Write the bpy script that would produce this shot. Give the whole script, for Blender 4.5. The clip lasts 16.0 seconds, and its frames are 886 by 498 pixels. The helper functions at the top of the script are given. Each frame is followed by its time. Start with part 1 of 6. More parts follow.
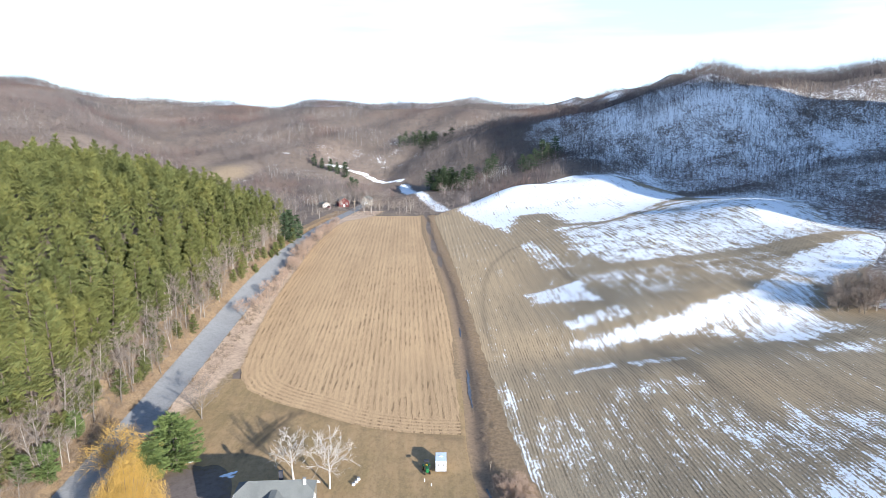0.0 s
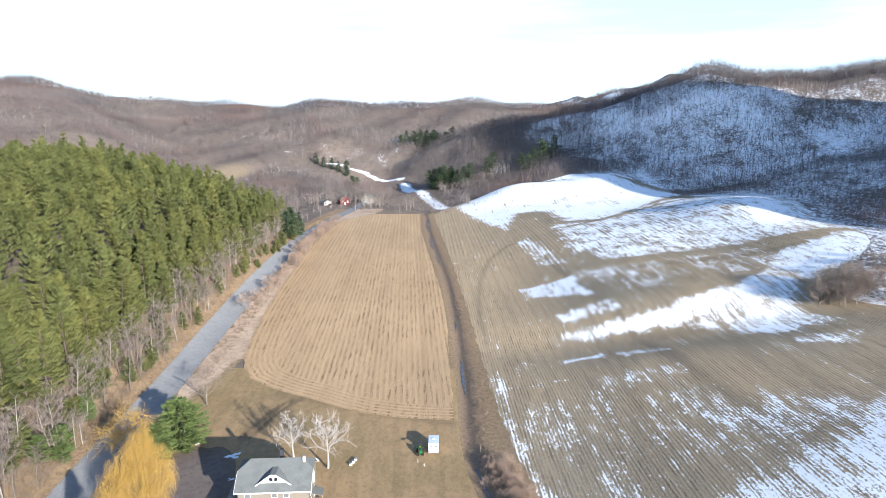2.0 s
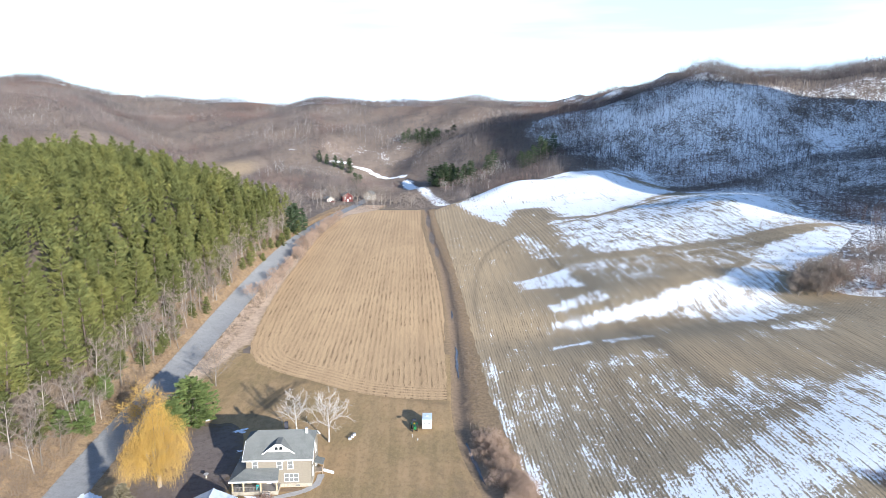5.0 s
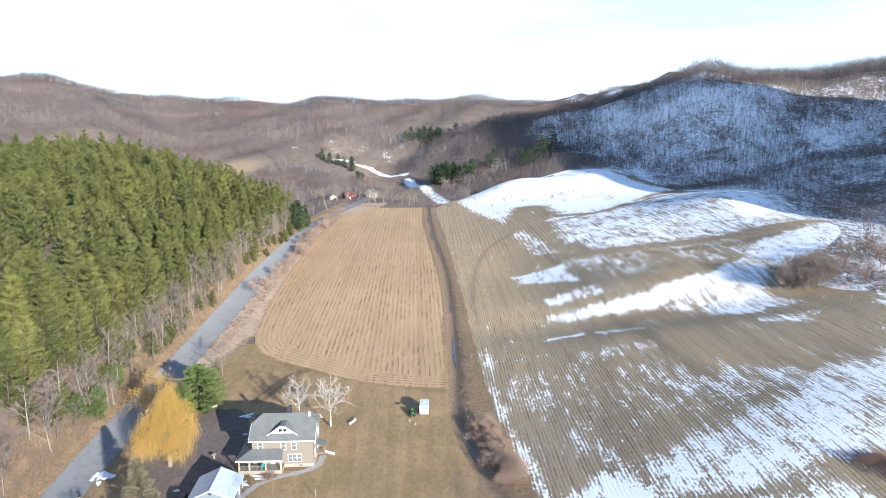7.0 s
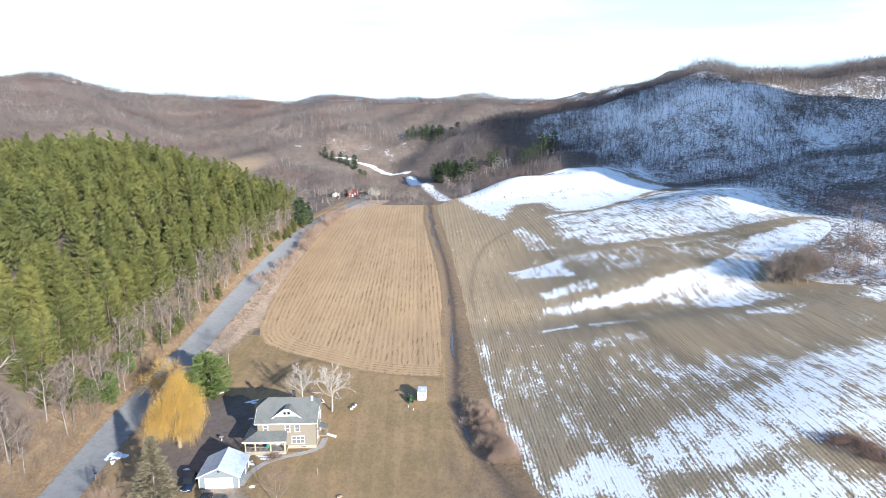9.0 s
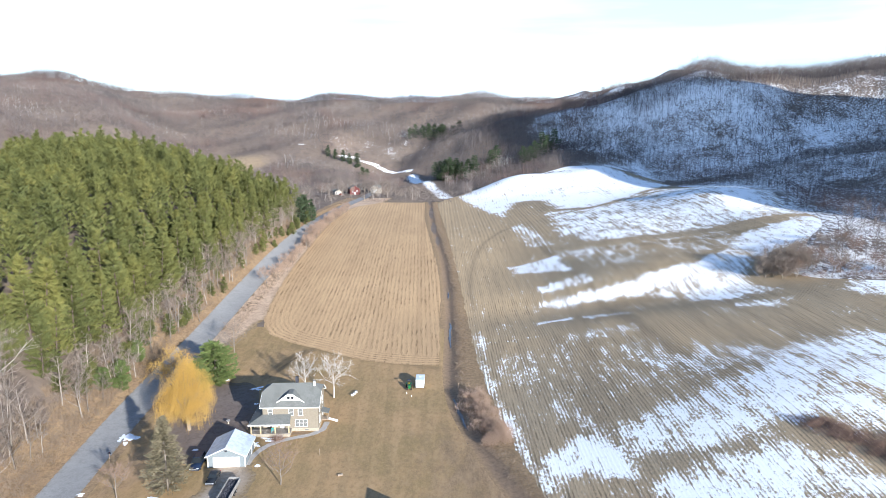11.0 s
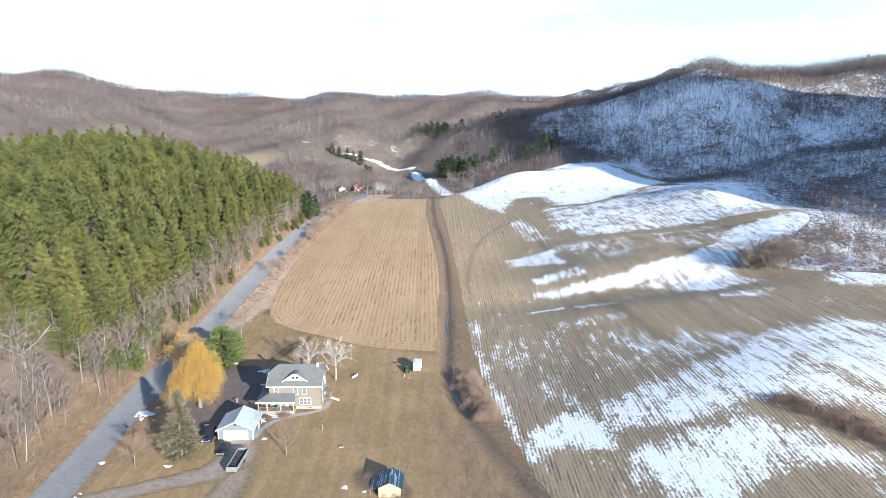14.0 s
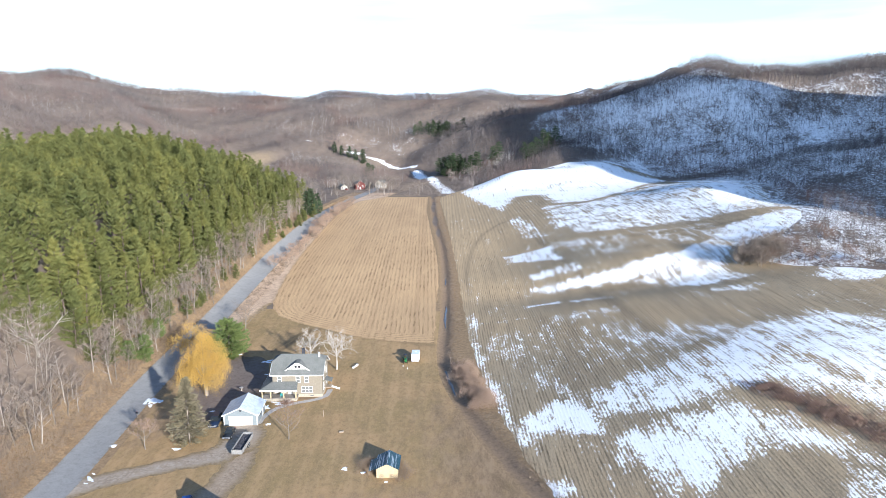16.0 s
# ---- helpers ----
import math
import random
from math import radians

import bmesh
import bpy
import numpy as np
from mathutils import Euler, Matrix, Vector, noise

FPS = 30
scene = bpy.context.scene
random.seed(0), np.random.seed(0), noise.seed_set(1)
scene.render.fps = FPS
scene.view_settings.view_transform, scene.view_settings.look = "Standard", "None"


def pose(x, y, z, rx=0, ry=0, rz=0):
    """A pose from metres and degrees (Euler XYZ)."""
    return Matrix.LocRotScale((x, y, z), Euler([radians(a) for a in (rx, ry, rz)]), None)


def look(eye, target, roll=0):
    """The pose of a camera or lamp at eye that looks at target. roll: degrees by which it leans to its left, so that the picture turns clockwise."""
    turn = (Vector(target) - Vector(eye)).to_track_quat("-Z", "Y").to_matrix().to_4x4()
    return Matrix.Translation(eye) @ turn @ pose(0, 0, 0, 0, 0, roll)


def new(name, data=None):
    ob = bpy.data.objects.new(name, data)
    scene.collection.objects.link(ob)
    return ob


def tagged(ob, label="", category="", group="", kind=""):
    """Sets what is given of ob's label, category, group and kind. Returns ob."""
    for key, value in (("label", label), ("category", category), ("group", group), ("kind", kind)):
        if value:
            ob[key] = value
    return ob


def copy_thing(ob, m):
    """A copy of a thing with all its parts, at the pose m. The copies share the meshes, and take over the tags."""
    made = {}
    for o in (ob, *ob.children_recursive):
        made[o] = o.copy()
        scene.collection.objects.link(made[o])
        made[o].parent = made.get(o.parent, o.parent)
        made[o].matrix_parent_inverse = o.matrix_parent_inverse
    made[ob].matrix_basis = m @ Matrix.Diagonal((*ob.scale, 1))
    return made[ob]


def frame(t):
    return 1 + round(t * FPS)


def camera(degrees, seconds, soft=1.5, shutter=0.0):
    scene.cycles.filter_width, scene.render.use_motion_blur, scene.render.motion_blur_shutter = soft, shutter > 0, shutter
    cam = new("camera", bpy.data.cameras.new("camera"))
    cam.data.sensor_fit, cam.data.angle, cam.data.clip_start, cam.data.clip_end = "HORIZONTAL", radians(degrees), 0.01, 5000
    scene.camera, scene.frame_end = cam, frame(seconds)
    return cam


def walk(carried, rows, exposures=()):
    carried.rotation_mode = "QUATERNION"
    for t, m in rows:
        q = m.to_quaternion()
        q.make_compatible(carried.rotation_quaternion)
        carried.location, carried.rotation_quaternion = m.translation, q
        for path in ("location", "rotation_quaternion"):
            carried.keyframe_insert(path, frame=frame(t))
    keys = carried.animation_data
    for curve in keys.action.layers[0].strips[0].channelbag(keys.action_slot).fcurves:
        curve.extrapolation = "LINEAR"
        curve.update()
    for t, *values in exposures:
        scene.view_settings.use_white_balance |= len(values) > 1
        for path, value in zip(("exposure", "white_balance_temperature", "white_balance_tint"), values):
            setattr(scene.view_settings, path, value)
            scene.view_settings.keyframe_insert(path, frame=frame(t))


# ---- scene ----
cam = camera(70, 16.0, 0.65)
PATH = [
    (0, (0.0, 0.0, 66.65), (79.0, -0.0, 0.0)),
    (1, (0.99, -3.51, 66.73), (78.955, -0.012, 0.085)),
    (2, (1.89, -6.93, 66.82), (78.903, -0.023, 0.181)),
    (3, (2.73, -10.27, 66.91), (78.845, -0.034, 0.286)),
    (4, (3.52, -13.57, 66.99), (78.784, -0.044, 0.399)),
    (5, (4.27, -16.83, 67.06), (78.721, -0.056, 0.52)),
    (6, (5.0, -20.08, 67.1), (78.658, -0.068, 0.645)),
    (7, (5.73, -23.31, 67.14), (78.594, -0.081, 0.776)),
    (8, (6.45, -26.55, 67.15), (78.531, -0.096, 0.909)),
    (9, (7.18, -29.78, 67.14), (78.47, -0.111, 1.044)),
    (10, (7.93, -33.01, 67.12), (78.412, -0.127, 1.181)),
    (11, (8.69, -36.22, 67.09), (78.355, -0.142, 1.317)),
    (12, (9.46, -39.41, 67.06), (78.3, -0.155, 1.453)),
    (13, (10.26, -42.55, 67.04), (78.247, -0.167, 1.587)),
    (14, (11.07, -45.63, 67.03), (78.196, -0.175, 1.718)),
    (15, (11.88, -48.62, 67.05), (78.145, -0.179, 1.845)),
    (16, (12.7, -51.48, 67.12), (78.093, -0.175, 1.968)),
]
EXPO = 0.62
walk(cam, [(t, pose(*p, *r)) for t, p, r in PATH], [(0, EXPO, 5650, 10), (16, EXPO, 5650, 10)])

# ---- world, sun ----
SUN_AZ, SUN_EL = math.atan2(0.585, -0.81), radians(16.4)   # the sun stands behind and to the right
world = bpy.data.worlds.new("world")
scene.world = world
world.use_nodes = True
wt = world.node_tree
wbg = wt.nodes["Background"]
wsky = wt.nodes.new("ShaderNodeTexSky")
wsky.sky_type, wsky.sun_disc = "NISHITA", False
wsky.sun_elevation, wsky.sun_rotation = SUN_EL, SUN_AZ
wsky.air_density, wsky.dust_density, wsky.ozone_density = 1.0, 0.5, 3.2
wco = wt.nodes.new("ShaderNodeTexCoord")
wmap = wt.nodes.new("ShaderNodeMapping")
wmap.inputs["Scale"].default_value = (1.0, 1.6, 9.0)
wmap.inputs["Rotation"].default_value = (0.0, 0.06, 0.3)
wn = wt.nodes.new("ShaderNodeTexNoise")
wn.inputs["Scale"].default_value, wn.inputs["Detail"].default_value = 1.7, 6.0
wr = wt.nodes.new("ShaderNodeMapRange")
wr.inputs["From Min"].default_value, wr.inputs["From Max"].default_value = 0.44, 0.70
wr.inputs["To Min"].default_value, wr.inputs["To Max"].default_value = 0.42, 0.97
wm = wt.nodes.new("ShaderNodeMix")
wm.data_type = "RGBA"
wm.inputs["B"].default_value = (6.9, 7.9, 9.0, 1)
wt.links.new(wco.outputs["Generated"], wmap.inputs["Vector"])
wt.links.new(wmap.outputs["Vector"], wn.inputs["Vector"])
wt.links.new(wn.outputs["Fac"], wr.inputs["Value"])
wz = wt.nodes.new("ShaderNodeSeparateXYZ")
wt.links.new(wco.outputs["Generated"], wz.inputs["Vector"])
wf = wt.nodes.new("ShaderNodeMapRange")     # the thin cloud opens up towards the zenith
wf.inputs["From Min"].default_value, wf.inputs["From Max"].default_value = 0.18, 0.45
wf.inputs["To Min"].default_value, wf.inputs["To Max"].default_value = 1.0, 0.06
wt.links.new(wz.outputs["Z"], wf.inputs["Value"])
wx = wt.nodes.new("ShaderNodeMath")
wx.operation = "MULTIPLY"
wt.links.new(wr.outputs["Result"], wx.inputs[0])
wt.links.new(wf.outputs["Result"], wx.inputs[1])
wt.links.new(wx.outputs[0], wm.inputs["Factor"])
wt.links.new(wsky.outputs["Color"], wm.inputs["A"])
wt.links.new(wm.outputs["Result"], wbg.inputs["Color"])
wbg.inputs["Strength"].default_value = 0.148
sun = new("sun", bpy.data.lights.new("sun", "SUN"))
sun.data.energy, sun.data.angle, sun.data.color = 6.8, radians(0.6), (1.0, 0.915, 0.775)
sd = Vector((math.sin(SUN_AZ) * math.cos(SUN_EL), math.cos(SUN_AZ) * math.cos(SUN_EL), math.sin(SUN_EL)))
sun.matrix_world = look(sd * 300, (0, 0, 0))


# ---- materials ----
class Nodes:
    """A short way to write a node material."""

    def __init__(self, name, rough=0.9, spec=0.3):
        self.m = bpy.data.materials.new(name)
        self.m.use_nodes = True
        self.t = self.m.node_tree
        self.b = self.t.nodes["Principled BSDF"]
        self.b.inputs["Roughness"].default_value = rough
        self.b.inputs["Specular IOR Level"].default_value = spec
        self.geo = self.t.nodes.new("ShaderNodeNewGeometry")

    def put(self, socket, value):
        if hasattr(value, "is_output"):
            self.t.links.new(value, socket)
        elif isinstance(value, (tuple, list)) and len(value) == 3 and socket.type == "RGBA":
            socket.default_value = (*value, 1)
        else:
            socket.default_value = value

    def pos(self, scale=(1, 1, 1), turn=0.0, world_space=True):
        n = self.t.nodes.new("ShaderNodeMapping")
        n.inputs["Scale"].default_value, n.inputs["Rotation"].default_value = scale, (0, 0, radians(turn))
        if world_space:
            self.t.links.new(self.geo.outputs["Position"], n.inputs["Vector"])
        else:
            c = self.t.nodes.new("ShaderNodeTexCoord")
            self.t.links.new(c.outputs["Object"], n.inputs["Vector"])
        return n.outputs["Vector"]

    def noise(self, scale, detail=4.0, vec=None, rough=0.55, dist=0.0):
        n = self.t.nodes.new("ShaderNodeTexNoise")
        n.inputs["Scale"].default_value, n.inputs["Detail"].default_value = scale, detail
        n.inputs["Roughness"].default_value, n.inputs["Distortion"].default_value = rough, dist
        self.t.links.new(vec if vec is not None else self.pos(), n.inputs["Vector"])
        return n.outputs["Fac"]

    def wave(self, scale, vec, dist=0.0, dscale=1.0, detail=2.0, axis="X"):
        n = self.t.nodes.new("ShaderNodeTexWave")
        n.bands_direction = axis
        n.inputs["Scale"].default_value, n.inputs["Distortion"].default_value = scale, dist
        n.inputs["Detail"].default_value, n.inputs["Detail Scale"].default_value = detail, dscale
        self.t.links.new(vec, n.inputs["Vector"])
        return n.outputs["Fac"]

    def math(self, op, a, b=0.0, clamp=False):
        n = self.t.nodes.new("ShaderNodeMath")
        n.operation, n.use_clamp = op, clamp
        self.put(n.inputs[0], a), self.put(n.inputs[1], b)
        return n.outputs[0]

    def range(self, v, a, b, c=0.0, d=1.0, smooth=True):
        n = self.t.nodes.new("ShaderNodeMapRange")
        n.interpolation_type = "SMOOTHSTEP" if smooth else "LINEAR"
        for key, value in (("Value", v), ("From Min", a), ("From Max", b), ("To Min", c), ("To Max", d)):
            self.put(n.inputs[key], value)
        return n.outputs["Result"]

    def mix(self, f, a, b, blend="MIX"):
        n = self.t.nodes.new("ShaderNodeMix")
        n.data_type, n.blend_type = "RGBA", blend
        self.put(n.inputs["Factor"], f), self.put(n.inputs["A"], a), self.put(n.inputs["B"], b)
        return n.outputs["Result"]

    def attr(self, name):
        n = self.t.nodes.new("ShaderNodeAttribute")
        n.attribute_name = name
        return n.outputs["Fac"]

    def rand(self):
        return self.t.nodes.new("ShaderNodeObjectInfo").outputs["Random"]

    def island(self):
        return self.geo.outputs["Random Per Island"]

    def colour(self, v):
        self.put(self.b.inputs["Base Color"], v)
        return self

    def set(self, name, v):
        self.put(self.b.inputs[name], v)
        return self

    def bump(self, h, strength=0.5, distance=0.1):
        n = self.t.nodes.new("ShaderNodeBump")
        n.inputs["Strength"].default_value, n.inputs["Distance"].default_value = strength, distance
        self.put(n.inputs["Height"], h)
        self.t.links.new(n.outputs["Normal"], self.b.inputs["Normal"])
        return self.m


def plain(name, colour, rough=0.7, vary=0.12, scale=3.0, metal=0.0, bump=0.2, spec=0.3):
    """A painted, stained or weathered surface with two scales of unevenness."""
    n = Nodes(name, rough, spec)
    f = n.noise(scale, 5, n.pos(world_space=False))
    g = n.noise(scale * 9, 3, n.pos(world_space=False))
    k = n.math("ADD", n.math("MULTIPLY", f, 0.7), n.math("MULTIPLY", g, 0.3))
    lo, hi = tuple(c * (1 - vary) for c in colour), tuple(min(1.0, c * (1 + vary)) for c in colour)
    n.colour(n.mix(n.range(k, 0.32, 0.68), lo, hi)).set("Metallic", metal)
    return n.bump(g, bump, 0.02)


def snow_over(n, base, cover, rows=None, breakup=1.0, comb=None):
    """Old snow over a base colour where the cover says so, broken up by rows and by noise."""
    field = rows is not None
    e = n.noise(0.15 if field else 0.05, 9, n.pos((1, 0.55, 1)), 0.7)
    f = n.noise(2.2 if field else 0.8, 6, n.pos((1, 0.5, 1)), 0.85)
    g = n.noise(0.55, 5, n.pos((1, 0.5, 1)), 0.8) if field else f
    k = n.math("ADD", n.math("MULTIPLY", n.math("SUBTRACT", e, 0.5), (1.7 if field else 1.0) * breakup), n.math("MULTIPLY", n.math("SUBTRACT", f, 0.5), (1.9 if field else 1.7) * breakup))
    k = n.math("ADD", k, cover)
    if field:
        k = n.math("ADD", k, n.math("MULTIPLY", n.math("SUBTRACT", g, 0.5), 1.1))
        k = n.math("ADD", k, n.math("MULTIPLY", n.math("SUBTRACT", 0.55, rows), 0.42))
        k = n.math("ADD", k, n.math("MULTIPLY", n.math("SUBTRACT", comb, 0.5), 1.5))
    s = n.range(k, 0.48, 0.56) if field else n.range(k, 0.44, 0.60)
    tone = n.mix(n.range(f, 0.3, 0.7), (0.90, 0.89, 0.88), (0.965, 0.955, 0.94))
    return n.mix(s, base, tone), s


def field_material(name, dry, soil, grey, row_turn, contrast, debris, pitch):
    """Stubble: rows 0.76 m apart, trash lying along them, broad swaths, worn tracks and snow."""
    n = Nodes(name, 0.95, 0.1)
    v = n.pos(turn=row_turn)
    big = n.noise(0.018, 5, n.pos((1, 0.6, 1)), 0.6)
    mid = n.noise(0.16, 5, n.pos((1.0, 0.16, 1), row_turn), 0.6)
    fine = n.noise(3.2, 4, n.pos((1, 0.45, 1), row_turn), 0.75)
    sep = n.t.nodes.new("ShaderNodeSeparateXYZ")
    n.t.links.new(n.geo.outputs["Position"], sep.inputs[0])
    up = n.range(sep.outputs["Y"], 230, 330)
    straight = n.math("ADD", n.math("MULTIPLY", n.wave(0.314 / pitch, v, 0.4, 0.4), n.math("SUBTRACT", 1.0, up)), n.math("MULTIPLY", n.wave(0.157, v, 0.5, 0.3), up))
    curved = n.math("MULTIPLY_ADD", n.math("SINE", n.math("MULTIPLY", n.attr("head"), 6.28 / 1.5)), 0.5)
    curved.node.inputs[2].default_value = 0.5
    hm = n.attr("headland")
    lines = n.math("ADD", n.math("MULTIPLY", straight, n.math("SUBTRACT", 1.0, hm)), n.math("MULTIPLY", curved, hm))
    streak = n.noise(1.0, 4, n.pos((1.3, 0.10, 0.3), row_turn), 0.75)
    rows = n.math("ADD", n.math("MULTIPLY", lines, 0.5), n.math("MULTIPLY", n.range(streak, 0.3, 0.7), 0.5))
    swath = n.wave(0.085, v, 1.6, 0.12, 3)
    bright = n.math("SUBTRACT", 1.0, n.attr("straw"))
    base = n.mix(n.math("MULTIPLY", n.range(big, 0.36, 0.64), bright), dry, grey)
    base = n.mix(n.math("MULTIPLY", n.range(mid, 0.40, 0.70), n.math("MULTIPLY", n.range(bright, 0.0, 1.0, 0.35, 1.0), 0.55 * contrast)), base, soil)
    base = n.mix(n.math("MULTIPLY", n.range(rows, 0.45, 0.85), n.math("MULTIPLY", n.range(mid, 0.25, 0.6, 0.5, 1.0), n.math("MULTIPLY", n.range(bright, 0.0, 1.0, 0.45, 1.0), contrast))), base, soil)
    base = n.mix(n.math("MULTIPLY", n.range(swath, 0.75, 1.0), 0.25 * contrast), base, soil)
    trash = n.noise(1.0, 5, n.pos((1.2, 0.12, 1), row_turn), 0.8)
    where = n.noise(0.05, 4, None, 0.6)
    dash = n.math("MULTIPLY", n.range(trash, 0.50, 0.58), n.math("MULTIPLY", n.range(lines, 0.35, 0.65), n.range(where, 0.38, 0.60, 0.25, 1.0)))
    base = n.mix(n.math("MULTIPLY", dash, n.math("MULTIPLY", debris, n.range(sep.outputs["Y"], 200, 400, 1.0, 0.45))), base, tuple(c * 0.42 for c in soil))
    chaff = n.noise(5.0, 3, n.pos((1, 0.6, 1), row_turn), 0.8)
    base = n.mix(n.range(fine, 0.40, 0.72, 0.0, 0.55), base, tuple(c * 1.3 for c in dry))
    base = n.mix(n.range(chaff, 0.56, 0.70, 0.0, 0.6), base, tuple(c * 0.6 for c in soil))
    base = n.mix(n.math("MULTIPLY", n.attr("bare"), 0.48), base, tuple(c * 0.85 for c in soil))
    comb = n.math("ADD", n.math("MULTIPLY", n.noise(0.8, 3, n.pos((1.0, 0.07, 0.2), row_turn), 0.6), 0.7), n.math("MULTIPLY", n.noise(0.25, 4, n.pos((1.0, 0.35, 0.2), row_turn), 0.6), 0.3))
    col, s = snow_over(n, base, n.attr("snow"), rows, 1.0, comb)
    n.colour(col)
    return n.bump(n.math("ADD", n.math("MULTIPLY", rows, 0.5), n.math("ADD", fine, n.math("MULTIPLY", s, 0.3))), 0.4, 0.10)


def soil_material(name, a, b, c, scale=0.12, snow=False, fine_scale=1.6, bump=0.8, rim=None, reach=(0.62, 1.0)):
    n = Nodes(name, 0.95, 0.1)
    big = n.noise(scale, 5, None, 0.6)
    mid = n.noise(scale * 6, 5, None, 0.65)
    fine = n.noise(fine_scale, 5, None, 0.7)
    col = n.mix(n.range(big, 0.35, 0.65), a, b)
    col = n.mix(n.range(mid, 0.42, 0.72, 0, 0.85), col, c)
    col = n.mix(n.range(fine, 0.35, 0.75, 0, 0.5), col, tuple(min(1, k * 1.5) for k in a))
    if rim is not None:     # grass or gravel creeps in from the rim
        k = n.math("ADD", n.attr("rim"), n.math("ADD", n.math("MULTIPLY", n.math("SUBTRACT", mid, 0.5), 0.8), n.math("MULTIPLY", n.math("SUBTRACT", fine, 0.5), 0.9)))
        edge = n.mix(n.range(n.noise(1.1, 5, None, 0.75), 0.35, 0.7), rim, tuple(q * 0.6 for q in rim))
        col = n.mix(n.range(k, *reach), col, edge)
    if snow:
        col, _ = snow_over(n, col, n.attr("snow"), None, 0.8)
    n.colour(col)
    return n.bump(n.math("ADD", fine, mid), bump, 0.15)


M_GROUND = soil_material("woodland_floor", (0.165, 0.13, 0.105), (0.215, 0.165, 0.13), (0.12, 0.095, 0.08), 0.02, True, 0.5, 0.8, (0.33, 0.25, 0.165), (0.5, 1.15))
M_STUBBLE = field_material("corn_stubble", (0.565, 0.380, 0.208), (0.355, 0.230, 0.126), (0.480, 0.322, 0.176), -3.35, 0.66, 1.0, 1.5)
M_RIGHT = field_material("snowy_stubble", (0.452, 0.330, 0.195), (0.208, 0.165, 0.113), (0.318, 0.264, 0.184), -1.9, 1.0, 0.8, 0.76)


def lawn_material():
    n = Nodes("dormant_lawn", 0.95, 0.1)
    a, b = n.noise(0.045, 6, None, 0.65), n.noise(0.22, 4, n.pos((1.6, 0.12, 1), -5), 0.6)
    c, d = n.noise(0.35, 6, n.pos((1, 0.5, 1)), 0.7), n.noise(3.5, 4, None, 0.75)
    mown = n.wave(0.075, n.pos(turn=-5), 2.5, 0.2, 3)
    col = n.mix(n.range(a, 0.40, 0.60), (0.415, 0.268, 0.135), (0.285, 0.202, 0.094))
    col = n.mix(n.range(b, 0.42, 0.64, 0, 0.6), col, (0.445, 0.295, 0.155))
    col = n.mix(n.range(mown, 0.4, 0.9, 0, 0.35), col, (0.255, 0.180, 0.090))
    col = n.mix(n.range(c, 0.48, 0.80, 0, 0.45), col, (0.205, 0.145, 0.080))
    e = n.noise(1.1, 5, n.pos((1, 0.6, 1), 20), 0.75)
    col = n.mix(n.range(e, 0.46, 0.66, 0, 0.5), col, (0.200, 0.145, 0.078))
    col = n.mix(n.range(e, 0.48, 0.32, 0, 0.35), col, (0.475, 0.325, 0.185))
    dull = n.range(n.math("ADD", n.attr("dull"), n.math("MULTIPLY", n.math("SUBTRACT", c, 0.5), 1.8)), 0.2, 1.1, 0, 0.85)
    rough = n.noise(0.6, 6, n.pos((1, 0.35, 1), 28), 0.75)
    col = n.mix(dull, col, n.mix(n.range(rough, 0.35, 0.65), (0.360, 0.250, 0.155), (0.175, 0.118, 0.075)))
    col = n.mix(n.range(d, 0.42, 0.66, 0, 0.4), col, (0.400, 0.285, 0.160))
    col = n.mix(n.math("MULTIPLY", n.attr("track"), n.range(c, 0.25, 0.6, 0.35, 0.85)), col, (0.125, 0.095, 0.060))
    n.colour(col)
    return n.bump(n.math("ADD", c, d), 0.5, 0.1)


M_LAWN = lawn_material()
M_VERGE = soil_material("dry_grass", (0.319, 0.223, 0.130), (0.247, 0.168, 0.101), (0.160, 0.110, 0.068), 0.12, False, 1.8)
M_MUD = soil_material("ditch_mud", (0.225, 0.158, 0.105), (0.262, 0.182, 0.115), (0.14, 0.10, 0.07), 0.2, True, 2.0, 0.8, (0.340, 0.236, 0.138), (0.40, 0.95))
M_ROAD = soil_material("weathered_asphalt", (0.25, 0.243, 0.235), (0.285, 0.277, 0.267), (0.21, 0.203, 0.197), 0.15, False, 3.0, 0.15, (0.297, 0.242, 0.182), (0.92, 1.12))
M_GRAVEL = soil_material("gravel_drive", (0.335, 0.272, 0.212), (0.262, 0.205, 0.152), (0.43, 0.375, 0.315), 0.25, False, 2.6, 0.5, (0.30, 0.222, 0.130), (0.42, 1.0))


# ---- the shape of the land ----
def sstep(t):
    t = np.clip(t, 0, 1)
    return t * t * (3 - 2 * t)


def hump(x, y, cx, cy, rx, ry):
    return np.exp(-(((x - cx) / rx) ** 2) - (((y - cy) / ry) ** 2))


def softplus(u, k):
    return np.logaddexp(0, u / k) * k


DITCH = ([-80, 48, 64, 95, 113, 152, 192, 250, 330, 439, 470], [82, 26.8, 19.7, 10.0, 7.0, 6.9, 5.7, 2.6, -5.3, -11.8, -13])
ROAD = ([-80, 45, 62, 85, 110, 140, 187, 233, 275, 330, 380, 430, 470, 560], [-62, -61.2, -62.7, -65.4, -67.4, -68.7, -71.2, -72.9, -74, -76, -77, -72.5, -66.5, -62])


def smooth_line(table, y):
    """A line through a few plan points, rounded over a few metres."""
    return sum(np.interp(np.asarray(y, float) + d, *table) for d in (-12, -6, 0, 6, 12)) / 5


